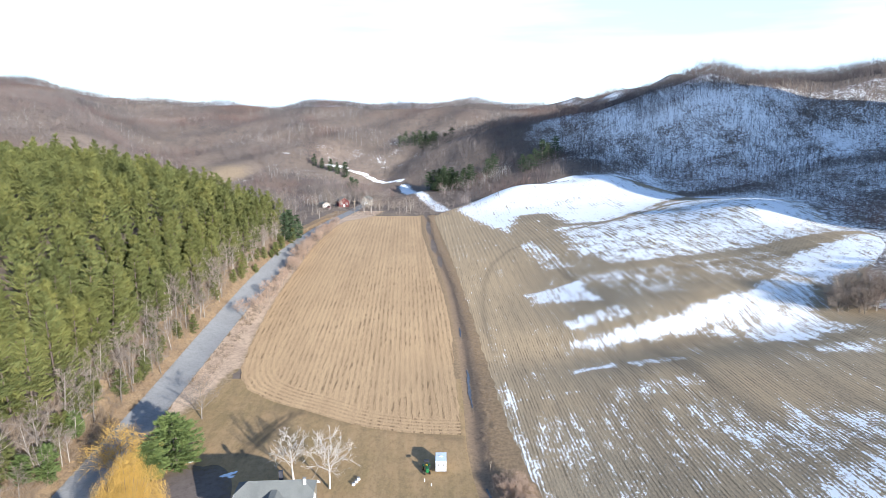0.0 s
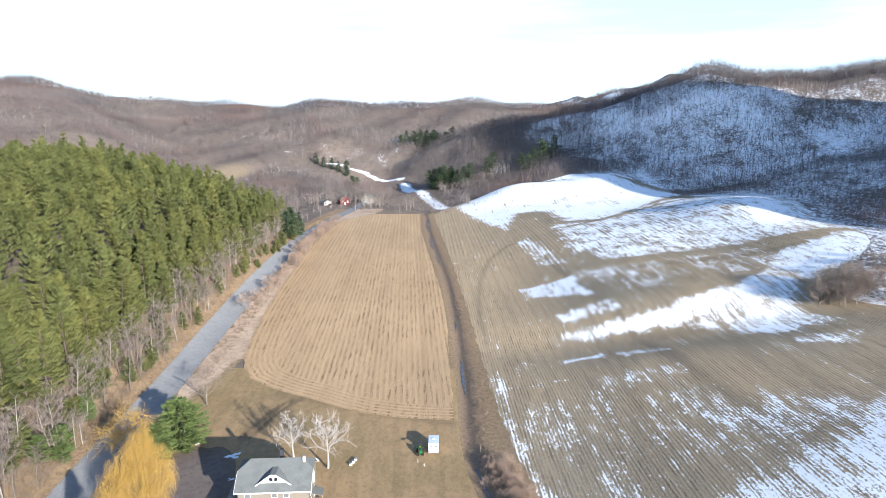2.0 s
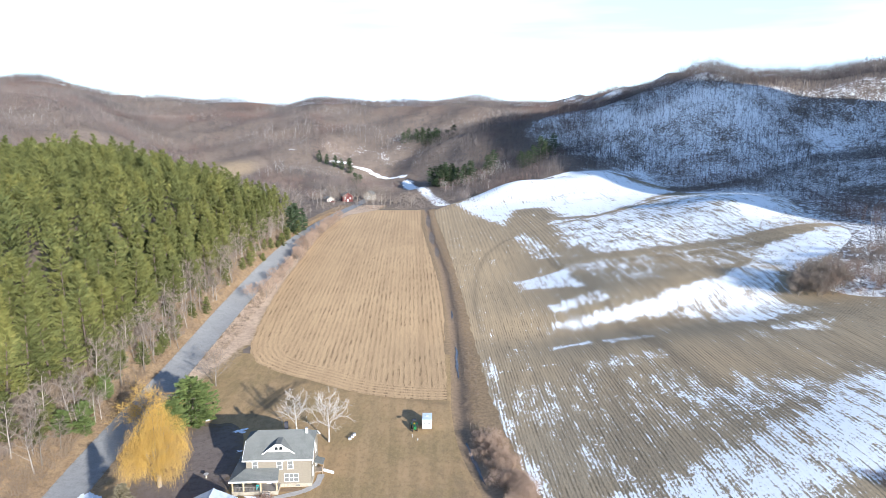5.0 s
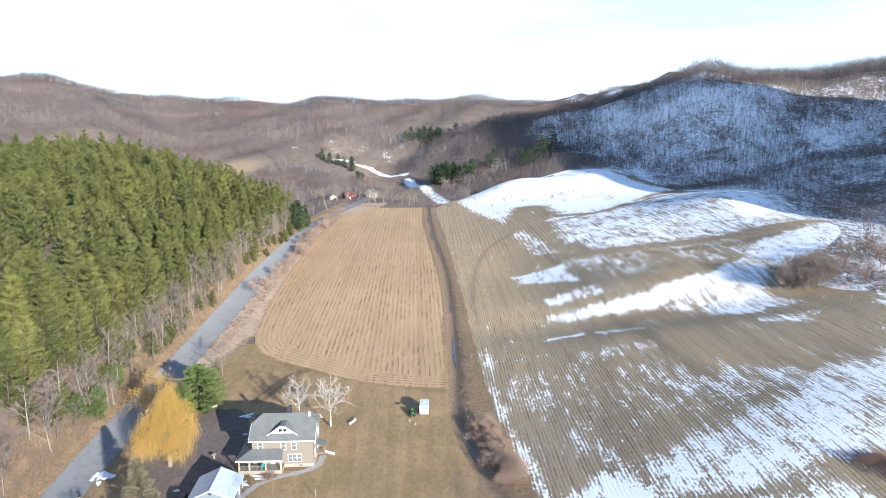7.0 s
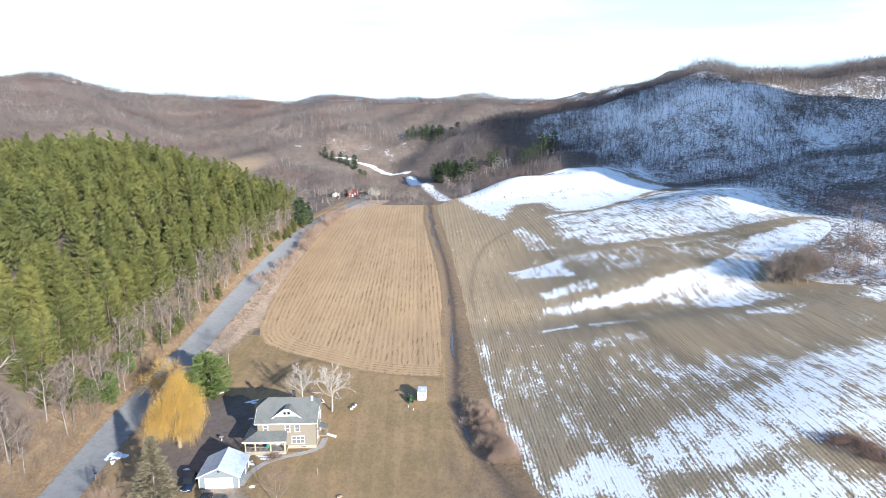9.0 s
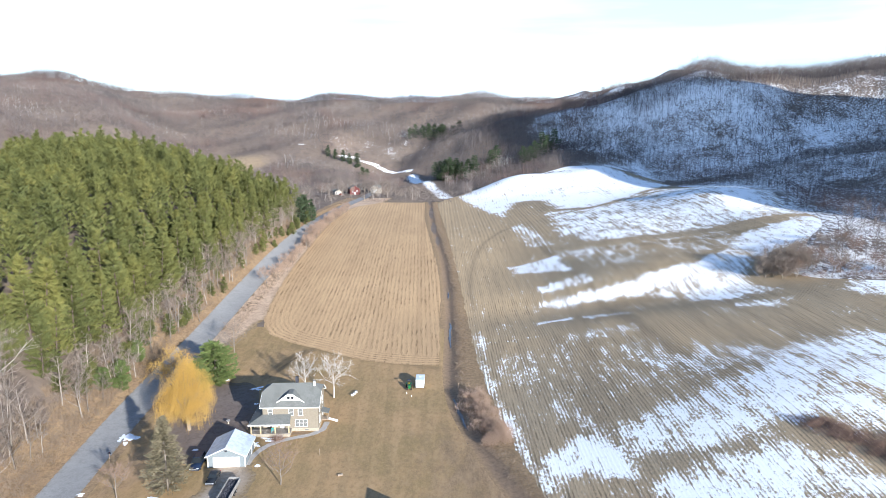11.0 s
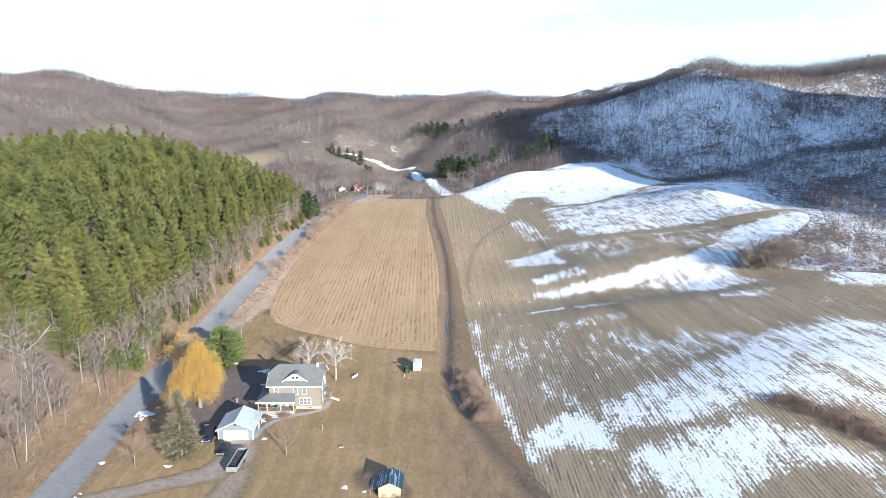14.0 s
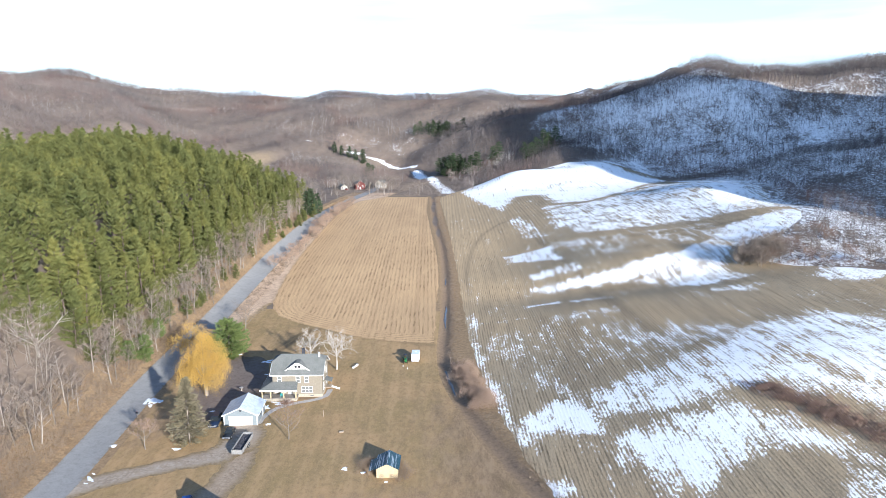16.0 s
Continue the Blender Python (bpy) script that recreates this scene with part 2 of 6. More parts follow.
def land(x, y, carve=True):
    """Height of the ground over the plan."""
    x, y = np.asarray(x, float), np.asarray(y, float)
    z = 4.5 * sstep((y - 95) / 220)
    u = x - 18 - np.clip(y - 250, 0, 400) * 0.03
    z = z + 26 * np.tanh(softplus(u, 9.0) * 0.165 / 26)
    z = z + 3 * hump(x, y, 88, 85, 38, 30) - 3.5 * hump(x, y, 75, 172, 55, 16) + 8 * hump(x, y, 152, 275, 32, 75)
    z = z + 12 * hump(x, y, 95, 500, 48, 62) - 3 * hump(x, y, 165, 410, 30, 30)
    z = z - 2 * hump(x, y, 36, 245, 24, 50) - 0.9 * hump(x, y, 95, 365, 40, 40) - 2.9 * hump(x, y, 128, 258, 25, 32) + 1.4 * hump(x, y, 78, 188, 35, 25)
    z = z + 2.3 * hump(x, y, 151, 322, 26, 36) - 4.0 * hump(x, y, 162, 268, 20, 30) - 3.7 * hump(x, y, 100, 490, 35, 35) + 9.5 * hump(x, y, 58, 480, 30, 30)
    z = z + 1.7 * hump(x, y, 30, 470, 25, 25) + 10 * hump(x, y, 255, 365, 45, 55) + (42 + 4 * np.sin(x / 7) + 4 * np.sin(y / 6)) * hump(x, y, 280, 130, 28, 32)
    k = sstep((400 - y) / 160)
    z = z + 32 * np.tanh(softplus(-74 - x, 4.0) * 0.85 / 32) * k + 70 * sstep((-215 - x) / 260) * k
    w = -95 - 0.12 * (y - 330) - x
    west = sstep(w / 430)
    z = z + 109 * west * sstep((y - 260) / 200) * (1 - 0.55 * k)
    z = z + 36 * west * (1 - west) * sstep((y - 300) / 120) * np.sin(y / 34 + x / 90 + 0.7 * np.sin(x / 55))    # spurs and gullies
    north = sstep((y - 560 - 0.10 * np.abs(x + 60)) / 430)
    z = z + np.maximum(92 - z, 0) * north * sstep((y - 560) / 100)
    z = z + 34 * north * (1 - north) * np.sin(x / 41 + 0.8 * np.sin(y / 60))
    top = np.interp(x, [-60, 20, 100, 190, 260, 355, 500, 900], [0, 28, 50, 62, 90, 90, 98, 105])
    foot = np.interp(x, [-60, 25, 100, 200, 300, 420, 700], [540, 505, 470, 425, 395, 330, 250])
    lift = sstep((y - foot) / 235)
    rise = top * lift + 24 * lift * (1 - lift) * np.sin(x / 29 + 0.8 * np.sin(y / 45)) * sstep((x - 60) / 60)
    z = np.where(y > 200, z + np.maximum(rise - np.maximum(z - 24, 0), 0), z)
    z = z + (243 + 9 * np.sin(x / 17 + y / 23) + 7 * np.sin(y / 13 - x / 29)) * hump(x, y, 440, 205, 115, 170) - 7 * hump(x, y, 58, 515, 30, 22) + 4.5 * hump(x, y, 125, 480, 24, 30) - 3 * hump(x, y, 72, 488, 26, 22)
    wild = sstep((np.hypot(np.maximum(-85 - x, 0), np.maximum(x - 170, 0)) + np.maximum(y - 480, 0)) / 120)
    z = z + wild * (3.6 * np.sin(x / 33 + 0.9 * np.sin(y / 47)) + 2.8 * np.sin(y / 27 + x / 53) + 1.5 * np.sin(x / 13 - y / 17) + 3.0 * np.sin(x / 71 - y / 90))
    if carve:
        z = z - np.interp(y, [70, 110, 170, 470], [0.25, 0.45, 0.5, 0.6]) * np.exp(-(((x - smooth_line(DITCH, y)) / 1.7) ** 2)) * (y < 470)
    return z


def sheet(name, verts, quads, material, label, attrs=None, kind="structure", category="", smooth=True):
    me = bpy.data.meshes.new(name)
    verts, quads = np.asarray(verts, np.float32), np.asarray(quads, np.int32)
    me.vertices.add(len(verts)), me.vertices.foreach_set("co", verts.ravel())
    k = quads.shape[1]
    me.loops.add(quads.size), me.loops.foreach_set("vertex_index", quads.ravel())
    me.polygons.add(len(quads)), me.polygons.foreach_set("loop_start", np.arange(0, quads.size, k, dtype=np.int32))
    if smooth:
        me.polygons.foreach_set("use_smooth", np.ones(len(quads), bool))
    me.materials.append(material)
    me.update(calc_edges=True)
    for key, value in (attrs or {}).items():
        me.attributes.new(key, "FLOAT", "POINT").data.foreach_set("value", np.asarray(value, np.float32).ravel())
    ob = new(name, me)
    if label:
        tagged(ob, label, category or name.replace("_", " "), kind=kind)
    return ob


def grid_quads(nx, ny):
    i = np.arange(nx - 1)[None, :] + nx * np.arange(ny - 1)[:, None]
    return np.stack([i, i + 1, i + 1 + nx, i + nx], -1).reshape(-1, 4)


def strip(name, ys, left, right, nx, dz, material, label, attrs=None, category="", edge=0.0):
    """A piece of ground between two lines of the plan, laid on the land."""
    ys = np.asarray(ys, float)
    f = np.linspace(0, 1, nx)
    xl, xr = left(ys), right(ys)
    if edge:
        xl = xl + edge * (np.sin(ys * 0.9) + np.sin(ys * 0.37 + 1) + 0.6 * np.sin(ys * 2.3)) / 2
        xr = xr + edge * (np.sin(ys * 0.8 + 2) + np.sin(ys * 0.41) + 0.6 * np.sin(ys * 2.1)) / 2
    X = xl[:, None] * (1 - f) + xr[:, None] * f
    Y = np.repeat(ys[:, None], nx, 1)
    Z = land(X, Y) + dz
    a = {k: fn(X, Y) for k, fn in (attrs or {}).items()}
    return sheet(name, np.stack([X, Y, Z], -1).reshape(-1, 3), grid_quads(nx, len(ys)), material, label, a, category=category)


def capsule(x, y, x0, y0, x1, y1, r):
    """1 on the line from one plan point to another, 0 at r and beyond."""
    dx, dy = x1 - x0, y1 - y0
    t = np.clip(((x - x0) * dx + (y - y0) * dy) / (dx * dx + dy * dy + 1e-9), 0, 1)
    return 1 - sstep(np.hypot(x - x0 - t * dx, y - y0 - t * dy) / r / 1.6)


def inside(x, y, outline, soft):
    """1 well inside an outline of the plan, 0.5 on it, 0 outside, over a soft rim."""
    p = np.array(outline, float).reshape(-1, 2)
    q = np.roll(p, -1, 0)
    near, odd = np.full(x.shape, 1e9), np.zeros(x.shape, bool)
    for (x0, y0), (x1, y1) in zip(p, q):
        dx, dy = x1 - x0, y1 - y0
        t = np.clip(((x - x0) * dx + (y - y0) * dy) / (dx * dx + dy * dy + 1e-9), 0, 1)
        near = np.minimum(near, np.hypot(x - x0 - t * dx, y - y0 - t * dy))
        odd ^= ((y0 > y) != (y1 > y)) & (x < dx * (y - y0) / (dy + 1e-9) + x0)
    return sstep(0.5 + 0.5 * np.where(odd, near, -near) / soft)


# old snow left on the east field: cover, softness of the rim, outline
SNOW_KNOLL = ((1.02, 6, (9, 466, 33, 482, 56, 500, 82, 520, 110, 515, 130, 480, 146, 445, 160, 420, 149, 408, 122, 372, 91, 348, 73, 357, 66, 402, 48, 408, 37, 355, 24, 401)),
              (0.70, 6, (64, 352, 90, 344, 142, 388, 185, 400, 185, 330, 170, 270, 163, 243, 144, 242, 125, 248, 94, 248, 76, 247, 61, 272, 60, 304)))
SNOW_BANDS = ((0.95, 3, (134, 250, 160, 272, 176, 330, 158, 330, 142, 290)), (0.5, 3, (37, 315, 48, 322, 54, 259, 42, 261)), (0.40, 4, (51, 248, 86, 239, 88, 220, 83, 202, 65, 210)), (0.34, 4, (89, 245, 123, 239, 124, 213, 98, 206)),
              (0.84, 3, (30, 232, 54, 240, 55, 209, 43, 215, 34, 219)), (0.64, 2.5, (38, 195, 58, 202, 60, 190, 49, 189, 40, 188)))
SNOW_DRIFT = ((1.0, 4, (38, 179, 50, 183, 68, 186, 83, 192, 95, 198, 97, 186, 87, 180, 69, 175, 56, 176, 43, 173)), (0.74, 4, (93, 196, 105, 203, 117, 211, 119, 194, 108, 174, 112, 164, 97, 158, 86, 159, 80, 169, 74, 175, 85, 182)))
SNOW_EAST = ((0.85, 5, (117, 213, 126, 227, 140, 231, 159, 236, 166, 225, 147, 204, 132, 199, 117, 192)), (0.45, 2, (93, 154, 111, 153, 106, 143, 92, 148)), (0.9, 4, (127, 153, 140, 164, 157, 168, 160, 150, 144, 144, 132, 143)),
              (0.7, 0.9, (34, 159, 46, 161, 46, 158, 34, 156)), (0.55, 1.2, (48, 161, 62, 161, 65, 156, 48, 156)))
SNOW_NEAR = ((1.0, 3, (25, 77, 34, 84, 40, 78, 43, 68, 44, 63, 36, 68, 26, 71)), (0.74, 6, (39, 85, 50, 90, 63, 97, 77, 106, 90, 115, 110, 120, 124, 112, 140, 90, 93, 60, 87, 68, 79, 75, 70, 76, 62, 71, 52, 72, 42, 74)),
             (0.84, 5, (39, 67, 51, 69, 64, 72, 71, 69, 75, 62, 84, 48, 92, 30, 78, 51, 71, 53, 63, 50, 56, 43, 47, 45, 43, 58)))
SNOW_SPECKS = ((0.75, 2, (25, 53, 32, 53, 34, 47, 26, 46)), (0.36, 8, (45, 132, 60, 130, 71, 114, 62, 95, 46, 100, 42, 118)), (0.50, 3, (42, 143, 49, 145.5, 62, 143, 62, 139.5, 51, 136, 44, 135)), (0.52, 6, (60, 113, 69, 120, 78, 121, 85, 114, 90, 112, 82, 100, 70, 100, 61, 103)), (0.33, 6, (16, 135, 37, 132, 40, 102, 37, 89, 27, 96, 19, 112)),
               (0.85, 3, (73, 45, 79, 47, 86, 38, 78, 30, 70, 36)), (0.62, 1.6, (14, 152, 16.5, 155, 19, 112, 24, 80, 28, 66, 25, 64, 21, 79, 16, 113)), (0.66, 1.0, (17, 143, 36, 146, 36, 144.5, 17, 141.5)))


def field_snow(x, y):
    s = np.zeros_like(x)
    for cover, soft, outline in SNOW_KNOLL + SNOW_BANDS + SNOW_DRIFT + SNOW_EAST + SNOW_NEAR + SNOW_SPECKS:
        s = np.maximum(s, cover * inside(x, y, outline, soft))
    bare = capsule(x, y, 72, 338, 158, 380, 2.2) * 0.55 + capsule(x, y, 60, 250, 163, 240, 2.2) * 0.4 + 0.7 * hump(x, y, 67, 44.5, 11, 6)
    return s * 0.86 - 0.03 - bare


def field_bare(x, y):
    a = capsule(x, y, 47, 275, 62, 147, 1.6) + capsule(x, y, 62, 147, 70, 95, 2.0) * 0.6
    bend = ((15.2, 177), (13.9, 199.5), (14.8, 226), (17.8, 259), (23.5, 285), (33.4, 308), (48, 319))
    b = np.maximum.reduce([capsule(x, y, *p, *q, 1.1) for p, q in zip(bend, bend[1:])])
    c = capsule(x, y, 59, 237, 143, 228, 3.5) + capsule(x, y, 75, 172, 60, 170, 5)
    return np.clip(a + b + c, 0, 1)


def field_straw(x, y):
    """Brighter straw left on the ditch side and round the worn tracks."""
    a = sstep((54 + 0.05 * (y - 200) - x) / 26) * sstep((y - 120) / 70)
    b = 0.7 * capsule(x, y, 59, 237, 143, 228, 9) + 0.8 * capsule(x, y, 70, 168, 92, 166, 8) + 0.7 * hump(x, y, 58, 300, 14, 50)
    return np.clip(a + b, 0, 1)


def wood_snow(x, y):
    """Snow on the floor of the woods: on the right-hand hill above all."""
    s = 0.55 * sstep((x - 40) / 70) * sstep((y - 130) / 40) - 0.13 * sstep((x - 270) / 60) * sstep((y - 480) / 60)
    s = s - 0.42 * sstep((y - 566 + 0.2 * (x - 250)) / 25) * sstep((x - 225) / 70) - 0.08 * hump(x, y, 205, 255, 55, 80) + 0.10 * hump(x, y, 235, 590, 60, 30) - 0.10 * hump(x, y, 110, 560, 40, 50) - 0.45 * hump(x, y, 70, 522, 50, 26)
    s = s - 0.03 * hump(x, y, 175, 370, 30, 60) - 0.22 * hump(x, y, 165, 425, 40, 12)
    s = s * (1 - 0.85 * sstep((y - 650) / 60) * sstep((235 - x) / 30))
    for x0, y0, x1, y1, r, c in ((-1, 466, -10, 525, 8, .85), (-10, 525, -21, 582, 8, .8), (-21, 582, -40, 646, 8, .75), (-44, 665, -86, 693, 4, 1.1), (-86, 693, -128, 702, 3.5, 1.0), (-170, 704, -178, 708, 4, .65)):
        s = np.maximum(s, c * capsule(x, y, x0, y0, x1, y1, r))
    s = np.maximum(s, 0.34 * inside(x, y, (-150, 700, -105, 702, -45, 712, -15, 745, -35, 778, -110, 768, -160, 735), 10))
    s = np.maximum(s, 0.42 * hump(x, y, -60, 800, 30, 60))
    return np.clip(s, 0, 1) + 0.0 * x


def meadow(x, y):
    """Dead tan grass on the open ground of the far valley."""
    m = 1.2 * capsule(x, y, -240, 650, -205, 640, 26) + 1.1 * capsule(x, y, -215, 620, -200, 570, 18) + hump(x, y, -65, 660, 45, 18) + hump(x, y, -70, 465, 30, 22)
    return np.clip(m + hump(x, y, -30, 450, 30, 12) + 0.8 * hump(x, y, -25, 610, 14, 40) + 0.9 * hump(x, y, -86, 62, 34, 46), 0, 1.5) * 0.75


def axis_points(*runs):
    out = []
    for a, b, step in runs:
        out += list(np.arange(a, b, step))
    return np.array(out + [runs[-1][1]])


gx = axis_points((-2600, -800, 150), (-800, -300, 20), (-300, -80, 5), (-80, -55, 1.2), (-55, 0, 4), (0, 30, 0.8), (30, 170, 3), (170, 420, 6), (420, 800, 20), (800, 2600, 150))
gy = axis_points((-500, 30, 25), (30, 130, 2.5), (130, 340, 4), (340, 780, 6), (780, 1100, 12), (1100, 1400, 40), (1400, 3000, 200))
GX, GY = np.meshgrid(gx, gy)
ground = sheet("ground", np.stack([GX, GY, land(GX, GY) - 0.10], -1).reshape(-1, 3), grid_quads(len(gx), len(gy)), M_GROUND,
               "brown wooded valley ground with old snow on the shaded slope", {"snow": wood_snow(GX, GY), "rim": meadow(GX, GY)}, category="ground")


def line_of(*pts):
    t = ([p[1] for p in pts], [p[0] for p in pts])
    return lambda y: smooth_line(t, y)


road_x = lambda y: smooth_line(ROAD, y)
ditch_x = lambda y: smooth_line(DITCH, y)
field_w = line_of((-46, 130), (-51, 142), (-57, 172), (-60.5, 201), (-63, 234), (-65, 279), (-68.5, 340), (-67, 405), (-62, 425), (-45, 438))
ditch_w = line_of((4.6, 129), (3.5, 166), (3.2, 200), (0.3, 239), (-5.1, 292), (-11.8, 365), (-15.3, 440))
field_e = line_of((40, 20), (27.2, 51.6), (22.5, 73), (18.5, 97), (14.4, 130), (12.6, 166), (10, 208), (6.5, 262), (1.6, 330), (-6.9, 439), (4, 463), (20, 482), (48, 496), (70, 503))
crest_e = line_of((190, 20), (175, 100), (158, 140), (148, 153), (132, 163), (118, 172), (116, 178), (146, 207), (162, 225), (163, 260), (182, 320), (176, 390), (162, 410), (154, 450), (132, 482), (100, 500))
HEADLAND = ([127.6, 128.2, 129.2, 131.4, 134.7, 138.9, 143, 146.4, 151, 158, 166, 175], [4.4, -3, -9, -17, -24, -31, -39, -44, -49.5, -53.5, -55.8, -57.3])
bottom_w = lambda y: np.where(y < 172, np.interp(y, *HEADLAND), field_w(y))

def lawn_tracks(x, y):
    """Wheel tracks worn into the lawn."""
    t = np.zeros_like(x)
    for d in (0.0, 1.9):
        for x0, y0, x1, y1 in ((-42.3, 120, -39.5, 130.7), (-39.5, 130.7, -36.8, 137.0), (-36.8, 137.0, -33, 140.0)):
            t = np.maximum(t, capsule(x, y, x0 + d, y0, x1 + d, y1, 0.8))
        t = np.maximum(t, 0.22 * capsule(x, y, 14 + d, 62, 3 + d, 96, 0.7))
    t = np.maximum(t, 0.55 * capsule(x, y, -40, 142, 4, 125.5, 1.6))
    return t


def lawn_dull(x, y):
    """Rough greyish grass towards the ditch and the road."""
    d = sstep((x + 0.1 * (y - 60) + 8) / 28) * sstep((112 - y) / 35)
    d = np.maximum(d, 0.8 * hump(x, y, 2, 45, 14, 12))
    return np.clip(np.maximum(d, 0.8 * hump(x, y, -55, 75, 6, 16)), 0, 1)


EDGE_Y = np.concatenate([HEADLAND[0], np.arange(180, 442, 5.0)])
EDGE_X = np.concatenate([HEADLAND[1], smooth_line(([130, 142, 172, 201, 234, 279, 340, 405, 425, 438], [-46, -51, -57, -60.5, -63, -65, -68.5, -67, -62, -45]), np.arange(180, 442, 5.0))])


def from_edge(x, y):
    """Distance from the headland and the roadside edge of the west field."""
    d = np.full(x.shape, 1e9)
    for x0, y0, x1, y1 in zip(EDGE_X[:-1], EDGE_Y[:-1], EDGE_X[1:], EDGE_Y[1:]):
        dx, dy = x1 - x0, y1 - y0
        t = np.clip(((x - x0) * dx + (y - y0) * dy) / (dx * dx + dy * dy), 0, 1)
        d = np.minimum(d, np.hypot(x - x0 - t * dx, y - y0 - t * dy))
    return d


strip("verge", np.arange(-80, 470, 2.5), lambda y: road_x(y) - 13, lambda y: road_x(y) + 6, 14, 0.0, M_VERGE, "dry tan grass on the road's verges", edge=0.7, category="grass verge")
M_MARGIN = soil_material("pinkish_dead_grass", (0.55, 0.40, 0.275), (0.44, 0.315, 0.22), (0.30, 0.215, 0.155), 0.12, False, 1.8, 0.8, (0.34, 0.245, 0.135), (0.45, 1.05))
margin_e = lambda y: np.where(y < 165, np.interp(y, [116, 124, 136, 150, 165], [-64.5, -63.2, -60.5, -57.5, -55.5]), np.minimum(field_w(y) + 1.5, road_x(y) + 24))
strip("field_margin", np.arange(116, 470, 1.0), lambda y: road_x(y) + 3.6, margin_e, 14, 0.035, M_MARGIN, "pinkish tan dead grass between the road and the field", {"rim": lambda x, y: 1 - sstep((margin_e(y) - x) / 5) * sstep((y - 114) / 10)}, edge=0.9, category="grass verge")
strip("field_west", np.concatenate([np.arange(127.7, 165, 0.35), np.arange(165, 442, 1.5)]), bottom_w, lambda y: ditch_w(y) - 0.5, 60, 0.05, M_STUBBLE, "tan harvested corn field with straight stubble rows", {"snow": lambda x, y: 0 * x - 3, "bare": lambda x, y: 0.5 * capsule(x, y, -32, 420, -16, 130, 0.7) + 0.6 * capsule(x, y, -14, 400, -2.5, 135, 0.9), "head": from_edge, "headland": lambda x, y: 1.0 * (from_edge(x, y) < np.interp(y, [128, 150, 200, 300, 440], [6, 9, 9, 6, 6]))}, category="field", edge=0.25)
strip("field_east", np.arange(20, 504, 1.5), field_e, crest_e, 110, 0.03, M_RIGHT, "brown stubble field with patches of old snow", {"snow": field_snow, "bare": field_bare, "straw": field_straw}, category="field", edge=0.4)
strip("lawn", np.arange(-60, 160, 2.0), lambda y: road_x(y) + 5.5, lambda y: ditch_x(y) - 2.0, 90, 0.02, M_LAWN, "dormant brown-green lawn round the farmhouse", {"track": lawn_tracks, "dull": lawn_dull}, category="lawn")
strip("ditch", np.arange(-60, 446, 1.2), lambda y: np.minimum(ditch_x(y) - 2.4, np.where(y > 126, ditch_w(y) - 2.5, 99)), lambda y: np.maximum(field_e(y) + 1.0, ditch_x(y) + 5), 26, 0.005, M_MUD, "muddy drainage ditch with dead brown grass", {"snow": lambda x, y: 0 * x, "rim": lambda x, y: np.clip(np.abs(x - ditch_x(y) - 0.6) / np.interp(y, [60, 130, 440], [2.6, 3.0, 3.2]), 0, 1)}, category="ditch", edge=0.5)
strip("road", np.arange(-80, 560, 2.0), lambda y: road_x(y) - 3.5, lambda y: road_x(y) + 3.7, 13, 0.09, M_ROAD, "weathered grey asphalt country road", {"rim": lambda x, y: np.abs(x - road_x(y) - 0.1) / 3.6}, category="road")

M_WATER = plain("ditch_water", (0.085, 0.078, 0.08), 0.25, 0.3, 0.6, bump=0.15, spec=0.45)
for i, (ya, yb) in enumerate(((91, 108), (141, 166), (190, 199))):
    fade = lambda y, p=ya, q=yb: np.sqrt(np.clip(np.minimum(y - p, q - y) / 8, 0.01, 1))
    strip("ditch_water", np.arange(ya, yb, 0.5), lambda y: ditch_x(y) + 0.15 * np.sin(y / 3.1) - fade(y) * (0.35 + 0.12 * np.sin(y / 1.3) + 0.08 * np.sin(y * 1.9)),
          lambda y: ditch_x(y) + 0.15 * np.sin(y / 3.1) + fade(y) * (0.35 + 0.15 * np.sin(y / 1.7 + 1) + 0.08 * np.sin(y * 2.3)), 5, 0.10, M_WATER, "thin dark meltwater standing in the ditch", category="water")


# ---- plants ----
rng = np.random.default_rng(7)


def leaf_material(name, a, b, c, scale=0.3, spec=0.2):
    """Foliage or bark whose tone changes from clump to clump and from blade to blade."""
    n = Nodes(name, 0.75, spec)
    f = n.noise(scale, 3)
    col = n.mix(n.range(f, 0.35, 0.65), a, b)
    col = n.mix(n.math("MULTIPLY", n.island(), 0.7), col, c)
    own = n.math("FRACT", n.math("ADD", n.rand(), n.attr("tone")))
    col = n.mix(n.math("MULTIPLY", own, 0.5), col, b)
    n.colour(n.mix(n.range(own, 0.0, 1.0, 0.0, 0.45, False), col, tuple(k * 0.45 for k in a)))
    return n.m


def wood_material(name, a, b, red, pale):
    """Bark and twigs of far woods: tones from tree to tree, reddish and greyish stands, pale stems."""
    n = Nodes(name, 0.85, 0.15)
    tone = n.attr("tone")
    own = n.math("MINIMUM", tone, 1.0)
    col = n.mix(n.math("ADD", n.math("MULTIPLY", n.island(), 0.3), n.math("MULTIPLY", own, 0.7)), a, b)
    r = n.noise(0.011, 3, None, 0.6)
    col = n.mix(n.range(r, 0.48, 0.62, 0, 0.8), col, red)
    w = n.noise(0.017, 4, n.pos((1, 1, 0.5)), 0.6)
    col = n.mix(n.range(w, 0.46, 0.64, 0, 0.5), col, (0.23, 0.195, 0.178))
    col = n.mix(n.range(w, 0.50, 0.36, 0, 0.5), col, (0.085, 0.078, 0.085))
    n.colour(n.mix(n.range(tone, 1.1, 1.3), col, pale))
    return n.m


